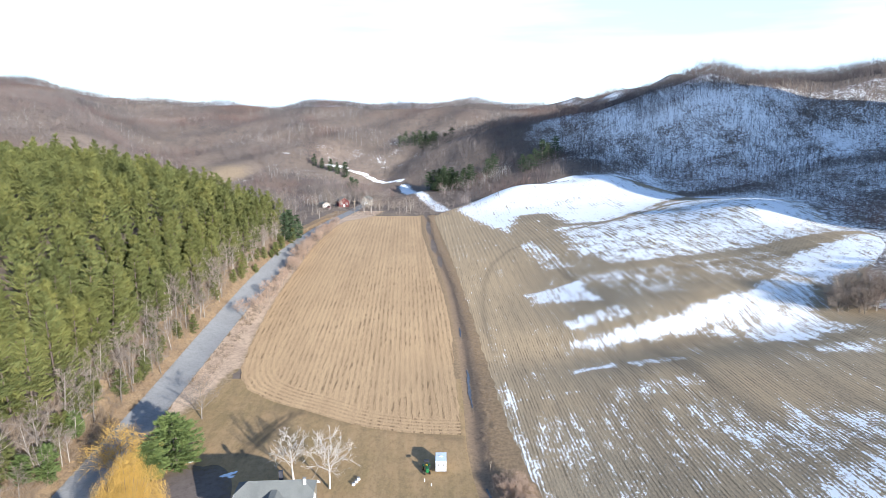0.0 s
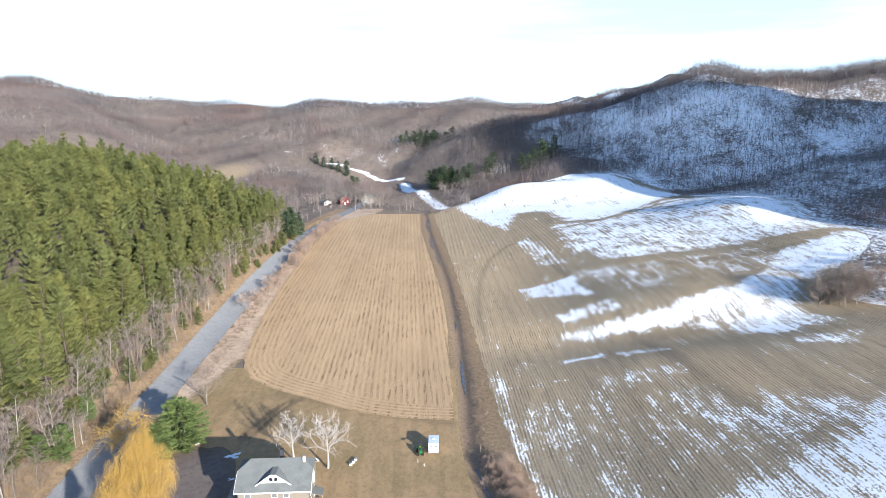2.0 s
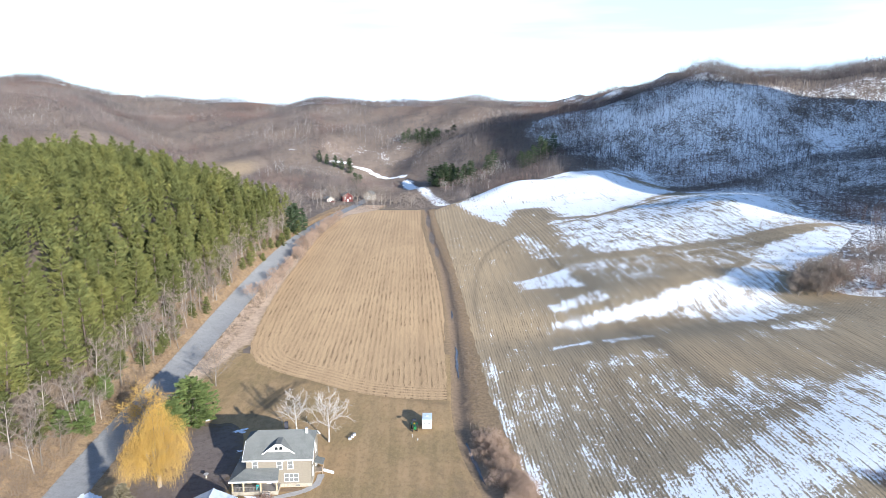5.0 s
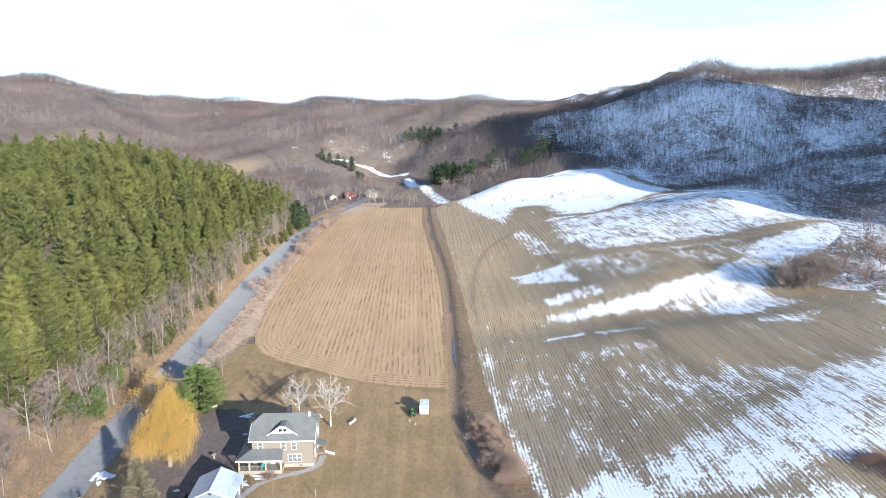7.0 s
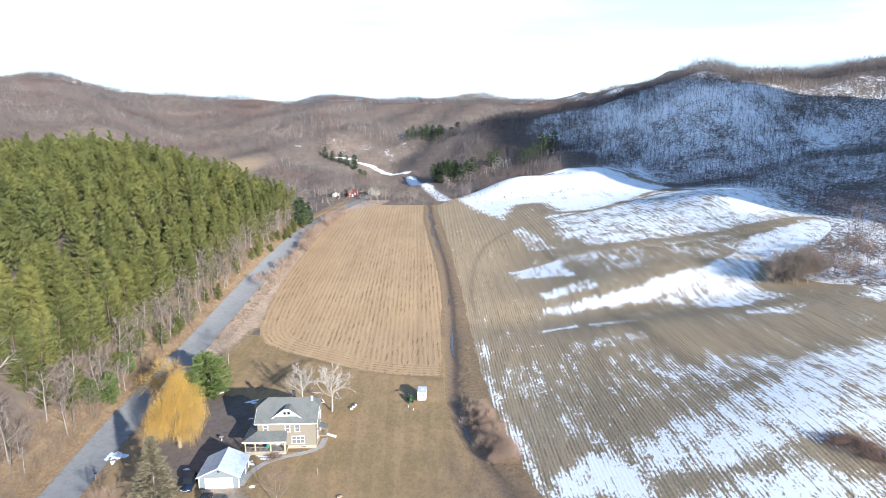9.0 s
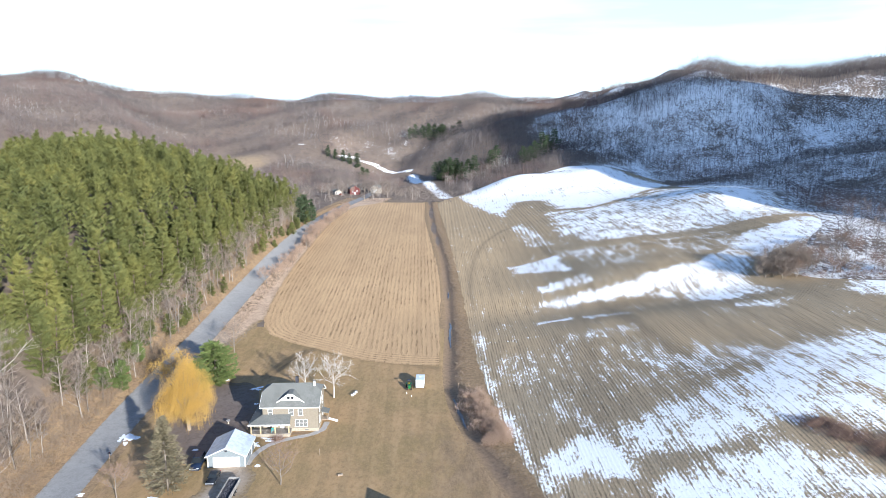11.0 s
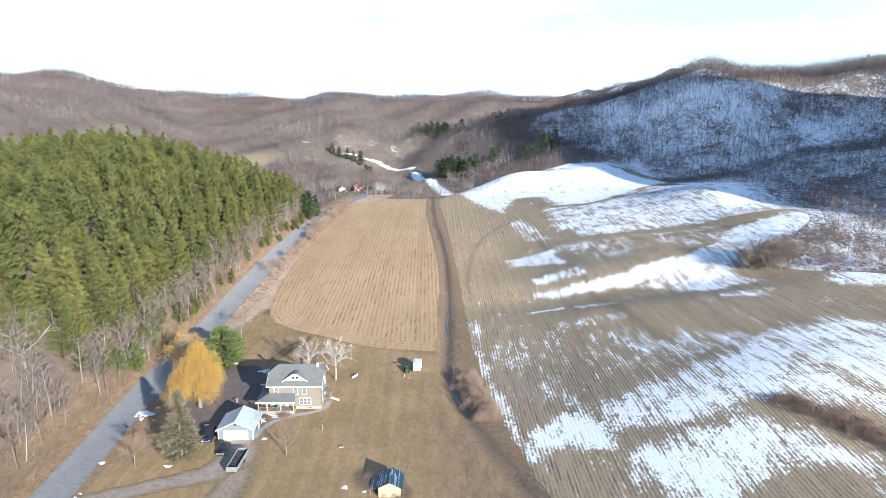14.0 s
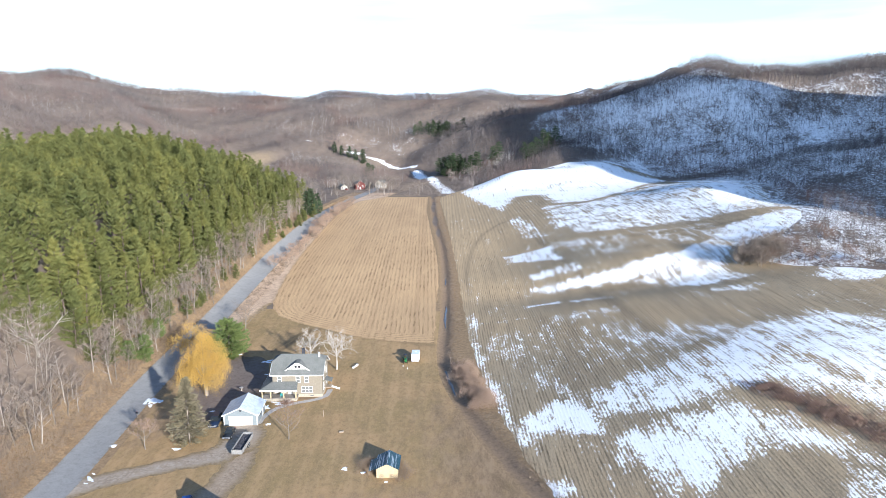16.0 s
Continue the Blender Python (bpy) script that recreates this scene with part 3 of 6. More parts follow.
M_NEEDLE = leaf_material("pine_needles", (0.132, 0.138, 0.037), (0.080, 0.103, 0.037), (0.215, 0.192, 0.058), 0.06)
M_NEEDLE_Y = leaf_material("cedar_needles", (0.135, 0.175, 0.05), (0.09, 0.13, 0.045), (0.19, 0.22, 0.065), 0.5)
M_NEEDLE_D = leaf_material("dark_needles", (0.042, 0.064, 0.036), (0.06, 0.088, 0.042), (0.085, 0.105, 0.05), 0.1)
M_SPRUCE = leaf_material("sparse_spruce_needles", (0.21, 0.18, 0.115), (0.16, 0.145, 0.085), (0.27, 0.22, 0.15), 0.5)
M_WILLOW = leaf_material("yellow_willow_twigs", (0.60, 0.37, 0.08), (0.46, 0.28, 0.075), (0.70, 0.47, 0.13), 0.4)
M_BARK = leaf_material("grey_bark", (0.24, 0.20, 0.165), (0.17, 0.14, 0.115), (0.30, 0.26, 0.22), 0.7)
M_PALE = leaf_material("pale_bark", (0.60, 0.54, 0.48), (0.52, 0.46, 0.40), (0.68, 0.63, 0.57), 0.7)
M_PINEBARK = leaf_material("dark_pine_bark", (0.14, 0.105, 0.085), (0.11, 0.085, 0.07), (0.17, 0.13, 0.105), 0.7)
M_STEM = leaf_material("greyish_pale_bark", (0.40, 0.345, 0.295), (0.31, 0.265, 0.225), (0.48, 0.425, 0.37), 0.7)
M_TWIG = leaf_material("bare_twigs", (0.27, 0.215, 0.172), (0.215, 0.17, 0.138), (0.33, 0.27, 0.22), 0.4)
M_TWIG_R = leaf_material("reddish_twigs", (0.29, 0.19, 0.14), (0.24, 0.16, 0.125), (0.35, 0.245, 0.185), 0.4)
M_THICKET = leaf_material("thicket_twigs", (0.40, 0.28, 0.20), (0.33, 0.23, 0.175), (0.48, 0.36, 0.27), 0.4)
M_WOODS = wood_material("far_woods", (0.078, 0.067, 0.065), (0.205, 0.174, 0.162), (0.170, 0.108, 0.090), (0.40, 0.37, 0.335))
# same woods in darker tones: the hill's shade is put into the colour
M_WOODS_SHADE = wood_material("shade_toned_hill_woods", (0.062, 0.055, 0.058), (0.15, 0.128, 0.122), (0.165, 0.105, 0.088), (0.40, 0.37, 0.34))
M_BRUSH = leaf_material("dead_brush", (0.336, 0.248, 0.168), (0.252, 0.185, 0.130), (0.386, 0.294, 0.210), 0.3)


def blades(p0, p1, width, r=None):
    """One thin triangle from each p0 to each p1, turned at random round its length."""
    r = r or rng
    p0, p1 = np.asarray(p0, float), np.asarray(p1, float)
    d = p1 - p0
    side = np.cross(d, r.normal(size=d.shape))
    side /= np.linalg.norm(side, axis=1, keepdims=True) + 1e-9
    w = np.broadcast_to(np.asarray(width, float), (len(d),))[:, None] / 2
    v = np.stack([p0 - side * w, p0 + side * w, p1], 1)
    return v.reshape(-1, 3), np.arange(3 * len(d)).reshape(-1, 3)


def rods(p0, p1, r0, r1, n=4):
    """A tapered rod from each p0 to each p1."""
    p0, p1 = np.asarray(p0, float), np.asarray(p1, float)
    d = p1 - p0
    d /= np.linalg.norm(d, axis=1, keepdims=True) + 1e-9
    up = np.where(np.abs(d[:, 2:3]) > 0.9, [[1.0, 0, 0]], [[0, 0, 1.0]])
    a = np.cross(d, up)
    a /= np.linalg.norm(a, axis=1, keepdims=True)
    b = np.cross(d, a)
    t = np.arange(n) * 2 * np.pi / n
    ring = a[:, None] * np.cos(t)[None, :, None] + b[:, None] * np.sin(t)[None, :, None]
    lo = p0[:, None] + ring * np.asarray(r0, float).reshape(-1, 1, 1)
    hi = p1[:, None] + ring * np.asarray(r1, float).reshape(-1, 1, 1)
    v = np.concatenate([lo, hi], 1).reshape(-1, 3)
    base = (np.arange(len(d)) * 2 * n)[:, None, None]
    i = np.arange(n)
    j = (i + 1) % n
    tri = np.concatenate([np.stack([i, j, j + n], 1), np.stack([i, j + n, i + n], 1)])
    return v, (base + tri[None]).reshape(-1, 3)


def join(*pieces):
    vs, fs, k = [], [], 0
    for v, f in pieces:
        vs.append(v), fs.append(f + k)
        k += len(v)
    return np.concatenate(vs), np.concatenate(fs)


def leafy(name, geometry, material, parent=None, smooth=False):
    ob = sheet(name, geometry[0], geometry[1], material, "", {"tone": geometry[2]} if len(geometry) > 2 else None, smooth=smooth)
    if parent:
        ob.parent = parent
    return ob


def thing(name, label, category, at=(0, 0, 0), turn=0.0, group="", scale=1.0):
    e = new(name)
    e.matrix_basis = pose(*at, 0, 0, turn) @ Matrix.Scale(scale, 4)
    return tagged(e, label, category, group)


def unit(v):
    return v / (np.linalg.norm(v, axis=-1, keepdims=True) + 1e-9)


def pine_parts(h, R, seed, clear=0.2, layers=20, per=7, tufts=4, blade=0.9, width=0.34, droop=0.0, power=0.75, fan=4, ragged=0.0, tip=0.16, lift=0.35, tier=0.012, spread=0.45):
    """Trunk and crown of a conifer: whorls of limbs that carry upturned needle tufts."""
    r = np.random.default_rng(seed)
    z0 = h * clear
    zs = np.repeat(np.linspace(z0, h * 0.985, layers), per) + r.normal(0, h * tier, layers * per)
    f = np.clip((zs - z0) / (h - z0), 0, 1)
    rad = R * (tip + (1 - tip) * (1 - f) ** power) * r.uniform(0.72 - ragged, 1.15 + 0.4 * ragged, len(zs)) * np.minimum(1, 0.55 + 3 * f)
    az = r.uniform(0, 2 * np.pi, len(zs))
    out = np.stack([np.cos(az), np.sin(az), 0 * az], 1)
    end = out * rad[:, None] + np.stack([0 * az, 0 * az, zs + rad * (0.18 - droop)], 1)
    base = np.stack([0 * az, 0 * az, zs], 1)
    s = np.linspace(0.35, 1.0, tufts)
    c = (base[:, None] * (1 - s)[None, :, None] + end[:, None] * s[None, :, None]).reshape(-1, 3)
    o = np.repeat(out, tufts, 0)
    c = np.repeat(c, fan, 0) + r.normal(0, 0.16, (len(c) * fan, 3))
    d = unit(np.repeat(o, fan, 0) * 1.0 + r.normal(0, spread, c.shape) * [1, 1, 0.7] + [0, 0, lift - droop])
    crown = blades(c - d * blade * 0.3, c + d * blade * r.uniform(0.6, 1.1, len(c))[:, None], width, r)
    limbs = rods(base[::2], end[::2], np.full(len(base[::2]), 0.045), np.full(len(base[::2]), 0.012), 3)
    knots = np.array([[0, 0, -0.3], [0.05, 0, h * 0.35], [0, 0.06, h * 0.7], [0, 0, h]])
    trunk = join(rods(knots[:-1], knots[1:], np.array([0.21, 0.17, 0.10]) * h / 17, np.array([0.17, 0.10, 0.03]) * h / 17, 6), limbs)
    return trunk, crown


def bare_parts(h, spread, seed, limbs=11, fork=5, twigs=5, lean=0.04, thick=0.16, up=0.75, start=0.3, tw=0.035, arch=0.0):
    """Trunk with limbs, and twigs, of a leafless tree."""
    r = np.random.default_rng(seed)
    k = 6
    path = np.cumsum(np.concatenate([np.zeros((1, 3)), np.stack([r.normal(lean, 0.05, k), r.normal(0, 0.05, k), np.ones(k)], 1)]), 0) * h * 0.8 / k
    path[0, 2] -= 0.3
    rad = thick * (1 - np.linspace(0, 0.85, k + 1))
    trunk = [rods(path[:-1], path[1:], rad[:-1], rad[1:], 6)]

    def along(f):
        g = np.clip(f, 0, 0.999) * k
        i = g.astype(int)
        return path[i] * (1 - (g - i))[:, None] + path[i + 1] * (g - i)[:, None]

    f = np.sort(r.uniform(start, 1.0, limbs))
    p = along(f)
    az = r.uniform(0, 6.283) + np.arange(limbs) * 2.4
    d = unit(np.stack([np.cos(az), np.sin(az), np.full(limbs, up) + r.normal(0, 0.18, limbs)], 1))
    ln = spread * (1.15 - 0.65 * f) * r.uniform(0.7, 1.2, limbs)
    mid = p + d * (ln * 0.55)[:, None]
    end = mid + unit(d + [0, 0, 0.3] + r.normal(0, 0.2, d.shape)) * (ln * 0.5)[:, None]
    r0 = thick * (1 - 0.8 * f) * 0.55
    trunk += [rods(p, mid, r0, r0 * 0.6, 4), rods(mid, end, r0 * 0.6, r0 * 0.2, 3)]
    s = r.uniform(0.25, 1.0, (limbs, fork))
    q = np.where((s < 0.55)[..., None], p[:, None] + (mid - p)[:, None] * (s / 0.55)[..., None], mid[:, None] + (end - mid)[:, None] * ((s - 0.55) / 0.45)[..., None]).reshape(-1, 3)
    qd = unit(np.repeat(d, fork, 0) + r.normal(0, 0.6, q.shape) + [0, 0, 0.25 - arch])
    ql = np.repeat(ln, fork) * r.uniform(0.25, 0.5, len(q))
    qe = q + qd * ql[:, None]
    trunk.append(rods(q, qe, np.repeat(r0, fork) * 0.4, np.full(len(q), 0.012), 3))
    t = r.uniform(0.15, 1.0, (len(q), twigs))
    w = (q[:, None] + (qe - q)[:, None] * t[..., None]).reshape(-1, 3)
    wd = unit(np.repeat(qd, twigs, 0) + r.normal(0, 0.6, w.shape) + [0, 0, 0.15 - arch])
    wl = np.repeat(ql, twigs) * r.uniform(0.4, 0.9, len(w)) + 0.25
    we = w + wd * wl[:, None]
    v = r.uniform(0.2, 1, (len(w), 2))
    x = (w[:, None] + (we - w)[:, None] * v[..., None]).reshape(-1, 3)
    xe = x + unit(np.repeat(wd, 2, 0) + r.normal(0, 0.5, x.shape)) * (np.repeat(wl, 2) * r.uniform(0.4, 0.8, len(x)))[:, None]
    return join(*trunk), join(blades(w, we, tw, r), blades(x, xe, tw * 0.8, r))


def tree_kind(name, parts, bark, leaf, label, category, group, crown="crown"):
    """A tree at the origin, to be copied to its places; returns the thing."""
    t = thing(name, label, category, group=group)
    leafy("trunk", parts[0], bark, t, True)
    leafy(crown, parts[1], leaf, t)
    return t


def plant(kind, spots, r, size=(0.85, 1.15), sink=0.0, tilt=3.0):
    """Copies of the given kinds at the spots; the kinds themselves take the first places."""
    used = set()
    for x, y in spots:
        i = int(r.integers(len(kind)))
        s = float(r.uniform(*size))
        m = pose(x, y, float(land(x, y)) - sink, float(r.normal(0, tilt)), float(r.normal(0, tilt)), float(r.uniform(0, 360)))
        if i in used:
            copy_thing(kind[i], m).scale = (s, s, s)
        else:
            used.add(i)
            kind[i].matrix_basis = m @ Matrix.Scale(s, 4)
    for i in range(len(kind)):
        if i not in used:
            for o in (*kind[i].children_recursive, kind[i]):
                bpy.data.objects.remove(o)


def merged(geoms, xs, ys, r, size=(0.8, 1.2), sink=0.0):
    """Many plants in one mesh."""
    out, k = [], 0
    zs = land(xs, ys)
    pick = r.integers(len(geoms), size=len(xs))
    vs, fs, ts = [], [], []
    for g, (v, f) in enumerate(geoms):
        w = np.flatnonzero(pick == g)
        if not len(w):
            continue
        a, s = r.uniform(0, 6.283, len(w)), r.uniform(*size, len(w))
        c, n = np.cos(a)[:, None], np.sin(a)[:, None]
        V = np.stack([(v[None, :, 0] * c - v[None, :, 1] * n) * s[:, None] + xs[w][:, None],
                      (v[None, :, 0] * n + v[None, :, 1] * c) * s[:, None] + ys[w][:, None],
                      v[None, :, 2] * s[:, None] + (zs[w] - sink)[:, None]], -1).reshape(-1, 3)
        F = (f[None] + (np.arange(len(w)) * len(v))[:, None, None]).reshape(-1, 3) + k
        vs.append(V), fs.append(F), ts.append(np.repeat(r.uniform(0, 1, len(w)), len(v)))
        k += len(V)
    return np.concatenate(vs), np.concatenate(fs), np.concatenate(ts)


def jitter_grid(x0, x1, y0, y1, step, r, j=0.38):
    X, Y = np.meshgrid(np.arange(x0, x1, step), np.arange(y0, y1, step))
    X, Y = X + r.uniform(-j, j, X.shape) * step, Y + r.uniform(-j, j, Y.shape) * step
    return X.ravel(), Y.ravel()


# the pine plantation on the west slope
def pine_edge(y):
    return np.interp(y, [72, 78, 88, 96, 140, 200, 260, 300, 335, 345], [-120, -100, -90, -85, -84, -84, -85, -86, -86, -92])


PX, PY = jitter_grid(-225, -83, 72, 345, 5.6, np.random.default_rng(3))
keep = PX < pine_edge(PY) + 1.0
PX, PY = PX[keep], PY[keep]
near = PX > -97
near &= PY < 330
order = np.flatnonzero(near)[:300]
kinds = [tree_kind("pine_tree", pine_parts(h, R, 40 + i, 0.1, 16, 8, 4, 1.0, 0.19, 0, 0.85, 8, tip=0.06, lift=0.7, tier=0.018, spread=0.42), M_PINEBARK, M_NEEDLE, "tall green plantation pine with upturned needle tufts", "pine tree", "plantation pines")
         for i, (h, R) in enumerate(((18, 4.8), (19.5, 5.1), (16.5, 4.5), (18.5, 5.3)))]
plant(kinds, list(zip(PX[order], PY[order])), np.random.default_rng(5), (0.88, 1.2), 0.2)
rest = np.ones(len(PX), bool)
rest[order] = False
far_pines = [pine_parts(h, R, 60 + i, 0.48, 9, 7, 2, 1.2, 0.23, 0, 0.9, 5, tip=0.06, lift=0.8, tier=0.02, spread=0.42)[1] for i, (h, R) in enumerate(((19, 4.0), (20.5, 4.3), (17.5, 3.8), (21, 4.1), (19, 4.5)))]
tagged(leafy("pine_plantation", merged(far_pines, PX[rest], PY[rest], np.random.default_rng(6), (0.86, 1.2)), M_NEEDLE), "dense rows of green pines covering the slope", "pine trees", kind="stuff")

# far woods
def stem_cloud(xs, ys, r, h=(8, 14), twigs=22, tw=0.2, stem=0.2, crown=0.27, low=0.5, pale=0.15):
    """Leafless woods in one mesh: for each tree a stem, a few rising limbs and a rounded haze of twigs."""
    n, limbs = len(xs), 4
    z = land(xs, ys) - 0.4
    H = r.uniform(*h, n) * (0.8 + 0.3 * (0.5 + 0.5 * np.sin(xs / 19 + 1.3 * np.sin(ys / 23))))
    lean = r.normal(0, 0.05, (n, 2)) * H[:, None]
    foot = np.stack([xs, ys, z], 1)
    top = np.stack([xs + lean[:, 0], ys + lean[:, 1], z + H], 1)
    stems = blades(foot, foot + (top - foot) * 0.85, stem, r)
    f = r.uniform(0.3, 0.65, (n, limbs))
    p = foot[:, None] + (top - foot)[:, None] * f[..., None]
    az = r.uniform(0, 6.283, (n, limbs))
    R = H * crown * r.uniform(0.75, 1.25, n)
    e = p + np.stack([np.cos(az) * R[:, None] * 0.8, np.sin(az) * R[:, None] * 0.8, H[:, None] * r.uniform(0.2, 0.35, (n, limbs))], -1)
    arms = blades(p.reshape(-1, 3), e.reshape(-1, 3), stem * 0.7, r)
    u = unit(r.normal(0, 1, (n, twigs, 3)))
    c = foot + (top - foot) * low
    shell = r.uniform(0.35, 0.8, (n, twigs, 1)) * np.stack([R, R, H * (1.0 - low)], -1)[:, None]
    q = c[:, None] + u * shell
    d = unit(u + [0, 0, 0.45] + r.normal(0, 0.3, u.shape))
    g = q + d * (R[:, None] * r.uniform(0.35, 0.75, (n, twigs)))[..., None]
    tone = r.uniform(0, 0.95, n)
    grove = np.sin(xs / 37 + 1.7 * np.sin(ys / 29)) + np.sin(ys / 21 - xs / 53)
    white = r.uniform(0, 1, n) < pale * np.where(grove > 1.0, 4.5, 0.1)
    bark = np.where(white, 1.5, tone)
    return join(stems, arms, blades(q.reshape(-1, 3), g.reshape(-1, 3), tw, r)) + (np.concatenate([np.repeat(bark, 3), np.repeat(bark, 3 * limbs), np.repeat(tone, 3 * twigs)]),)


def woods(name, label, box, step, mask, seed, bark=None, **kw):
    r = np.random.default_rng(seed)
    x, y = jitter_grid(*box, step, r, 0.5)
    k = mask(x, y)
    return tagged(leafy(name, stem_cloud(x[k], y[k], r, **kw), bark or M_WOODS), label, "bare woods", kind="stuff")


def clearing(x, y):
    """Open ground among the far woods."""
    c = capsule(x, y, -1, 462, -12, 525, 9) + capsule(x, y, -12, 525, -40, 646, 9) + capsule(x, y, -40, 650, -90, 690, 12) + capsule(x, y, -90, 690, -130, 700, 10)
    c = c + ((x > -165) & (x < -38) & (y > 632) & (y < 690)) + ((x > -48) & (x < -4) & (y > 462) & (y < 640)) + hump(x, y, -78, 725, 60, 22)
    c = c + capsule(x, y, -240, 650, -205, 640, 26) + capsule(x, y, -222, 620, -200, 560, 24) + capsule(x, y, -90, 480, -50, 505, 10)
    return c > 0.35


woods("woods_west", "leafless grey-brown hardwoods on the hillside", (-640, -78, 300, 760), 5.9, lambda x, y: (np.sin(x / 27 + y / 33) + np.sin(x / 15 - y / 41) > -1.8) & ~clearing(x, y) & ((x < -95) | (y > 345)) & (x < np.interp(y, [300, 440, 520, 760], [-95, -100, -105, -150])), 11, h=(9, 15), twigs=32, tw=0.18, crown=0.36, pale=0.12)
woods("woods_upper_west", "leafless grey-brown hardwoods above the pines", (-520, -225, 60, 300), 5.6, lambda x, y: x < -236, 12, h=(9, 15), twigs=28, tw=0.19, crown=0.36)
woods("woods_ridge", "leafless hardwoods along the skyline ridge", (-480, 420, 900, 1075), 4.6, lambda x, y: (y > 945 + 0.10 * np.abs(x + 60)) & (y < 1000 + 0.10 * np.abs(x + 60)), 17, h=(10, 16), twigs=40, tw=0.28, stem=0.3, crown=0.34, low=0.3, pale=0)
woods("woods_skyline", "leafless hardwoods along the western skyline", (-680, -330, 745, 835), 4.6, lambda x, y: y > 750 + 0.1 * np.sin(x), 22, h=(9, 14), twigs=40, tw=0.24, stem=0.3, crown=0.36, low=0.3, pale=0)
woods("woods_north", "leafless brown hardwoods on the far ridge", (-700, 420, 560, 1000), 6.0, lambda x, y: ~clearing(x, y) & (x < 140) & ((x > -150) | (y > 760)), 13, h=(8, 14), twigs=26, tw=0.24, crown=0.36, pale=0.2)
woods("woods_east", "leafless hardwoods on the snowy hillside", (20, 620, 380, 780), 3.7, lambda x, y: ((y < 590 - 0.15 * (x - 250)) | (x < 190)) & (y < 700) & (np.sin(x / 31 + y / 23) + np.sin(x / 17 - y / 37) + np.sin(x / 61) > -2.3) & (y > np.interp(x, [20, 80, 130, 165, 200, 300, 700], [500, 508, 502, 480, 440, 400, 380])), 14, M_WOODS_SHADE, h=(7, 12), twigs=15, tw=0.13, stem=0.27, crown=0.25, pale=0.1)
woods("woods_crest", "leafless reddish-brown hardwoods on the snowy hill's crest", (180, 620, 480, 800), 4.6, lambda x, y: (y > 578 - 0.15 * (x - 250)) & (y < 690 - 0.1 * (x - 250)), 19, h=(9, 15), twigs=40, tw=0.2, stem=0.26, crown=0.42, low=0.42, pale=0)
woods("woods_draw", "leafless young trees in the snowy draw", (128, 420, 160, 470), 3.1, lambda x, y: (x > np.interp(y, [160, 180, 205, 225, 260, 320, 390, 420, 470], [175, 136, 152, 168, 170, 188, 182, 166, 150])) & (y < np.interp(x, [20, 200, 300, 700], [470, 450, 410, 390])), 15, M_WOODS, h=(4, 11), twigs=20, tw=0.11, stem=0.17, crown=0.28, low=0.55, pale=0.15)
woods("woods_scrub", "low leafless scrub round the snowy meadow", (-170, 0, 640, 775), 3.6, lambda x, y: ((capsule(x, y, -40, 650, -90, 690, 9) + capsule(x, y, -90, 690, -130, 700, 8)) < 0.3), 18, h=(2, 5), twigs=12, tw=0.14, stem=0.16, crown=0.4, low=0.5, pale=0.5)
woods("woods_brush", "low leafless scrub below the tan meadow", (-255, -170, 535, 618), 4.2, lambda x, y: np.sin(x / 7 + y / 11) > -0.5, 23, h=(2, 5), twigs=14, tw=0.15, stem=0.16, crown=0.4, low=0.5, pale=0.3)
woods("woods_birch", "pale-stemmed leafless trees behind the snowy meadow", (-190, 20, 768, 812), 4.2, lambda x, y: x < 15, 20, h=(9, 14), twigs=16, tw=0.16, stem=0.3, crown=0.25, pale=3.0)
woods("woods_roadside", "tall leafless trees between the valley road and the farmstead", (-175, -60, 500, 650), 6.5, lambda x, y: ~clearing(x, y) & (y > 520), 21, h=(10, 16), twigs=30, tw=0.16, stem=0.28, crown=0.32, pale=0.3)
woods("woods_valley", "leafless trees round the far farmstead", (-105, 60, 455, 640), 5.0, lambda x, y: ~clearing(x, y) & ((y > 520) | (x < -75) | (x > 10)) & ~((x > 20) & (y < 515)) & ~((x < -75) & (y < 485)), 16, h=(6, 12), pale=0.25)


# ---- building helpers ----
def part(name, bm, material, parent, label="", smooth=False):
    """Links a bmesh as one mesh object under a thing or a part."""
    me = bpy.data.meshes.new(name)
    bm.normal_update()
    bm.to_mesh(me)
    bm.free()
    me.materials.append(material)
    if smooth:
        me.polygons.foreach_set("use_smooth", np.ones(len(me.polygons), bool))
    ob = new(name, me)
    ob.parent = parent
    return tagged(ob, label) if label else ob


def box(x0, x1, y0, y1, z0, z1, bevel=0.0, bm=None):
    bm = bm or bmesh.new()
    r = bmesh.ops.create_cube(bm, size=1.0, matrix=Matrix.Translation(((x0 + x1) / 2, (y0 + y1) / 2, (z0 + z1) / 2)) @ Matrix.Diagonal((x1 - x0, y1 - y0, z1 - z0, 1)))
    if bevel:
        es = list({e for v in r["verts"] for e in v.link_edges})
        bmesh.ops.bevel(bm, geom=es, offset=bevel, segments=2, affect="EDGES", profile=0.5)
    return bm


def tube(p0, p1, r0, r1=None, n=10, bm=None):
    bm = bm or bmesh.new()
    p0, p1 = Vector(p0), Vector(p1)
    d = p1 - p0
    m = Matrix.Translation((p0 + p1) / 2) @ d.to_track_quat("Z", "Y").to_matrix().to_4x4()
    bmesh.ops.create_cone(bm, cap_ends=True, segments=n, radius1=r0, radius2=r0 if r1 is None else r1, depth=d.length, matrix=m)
    return bm


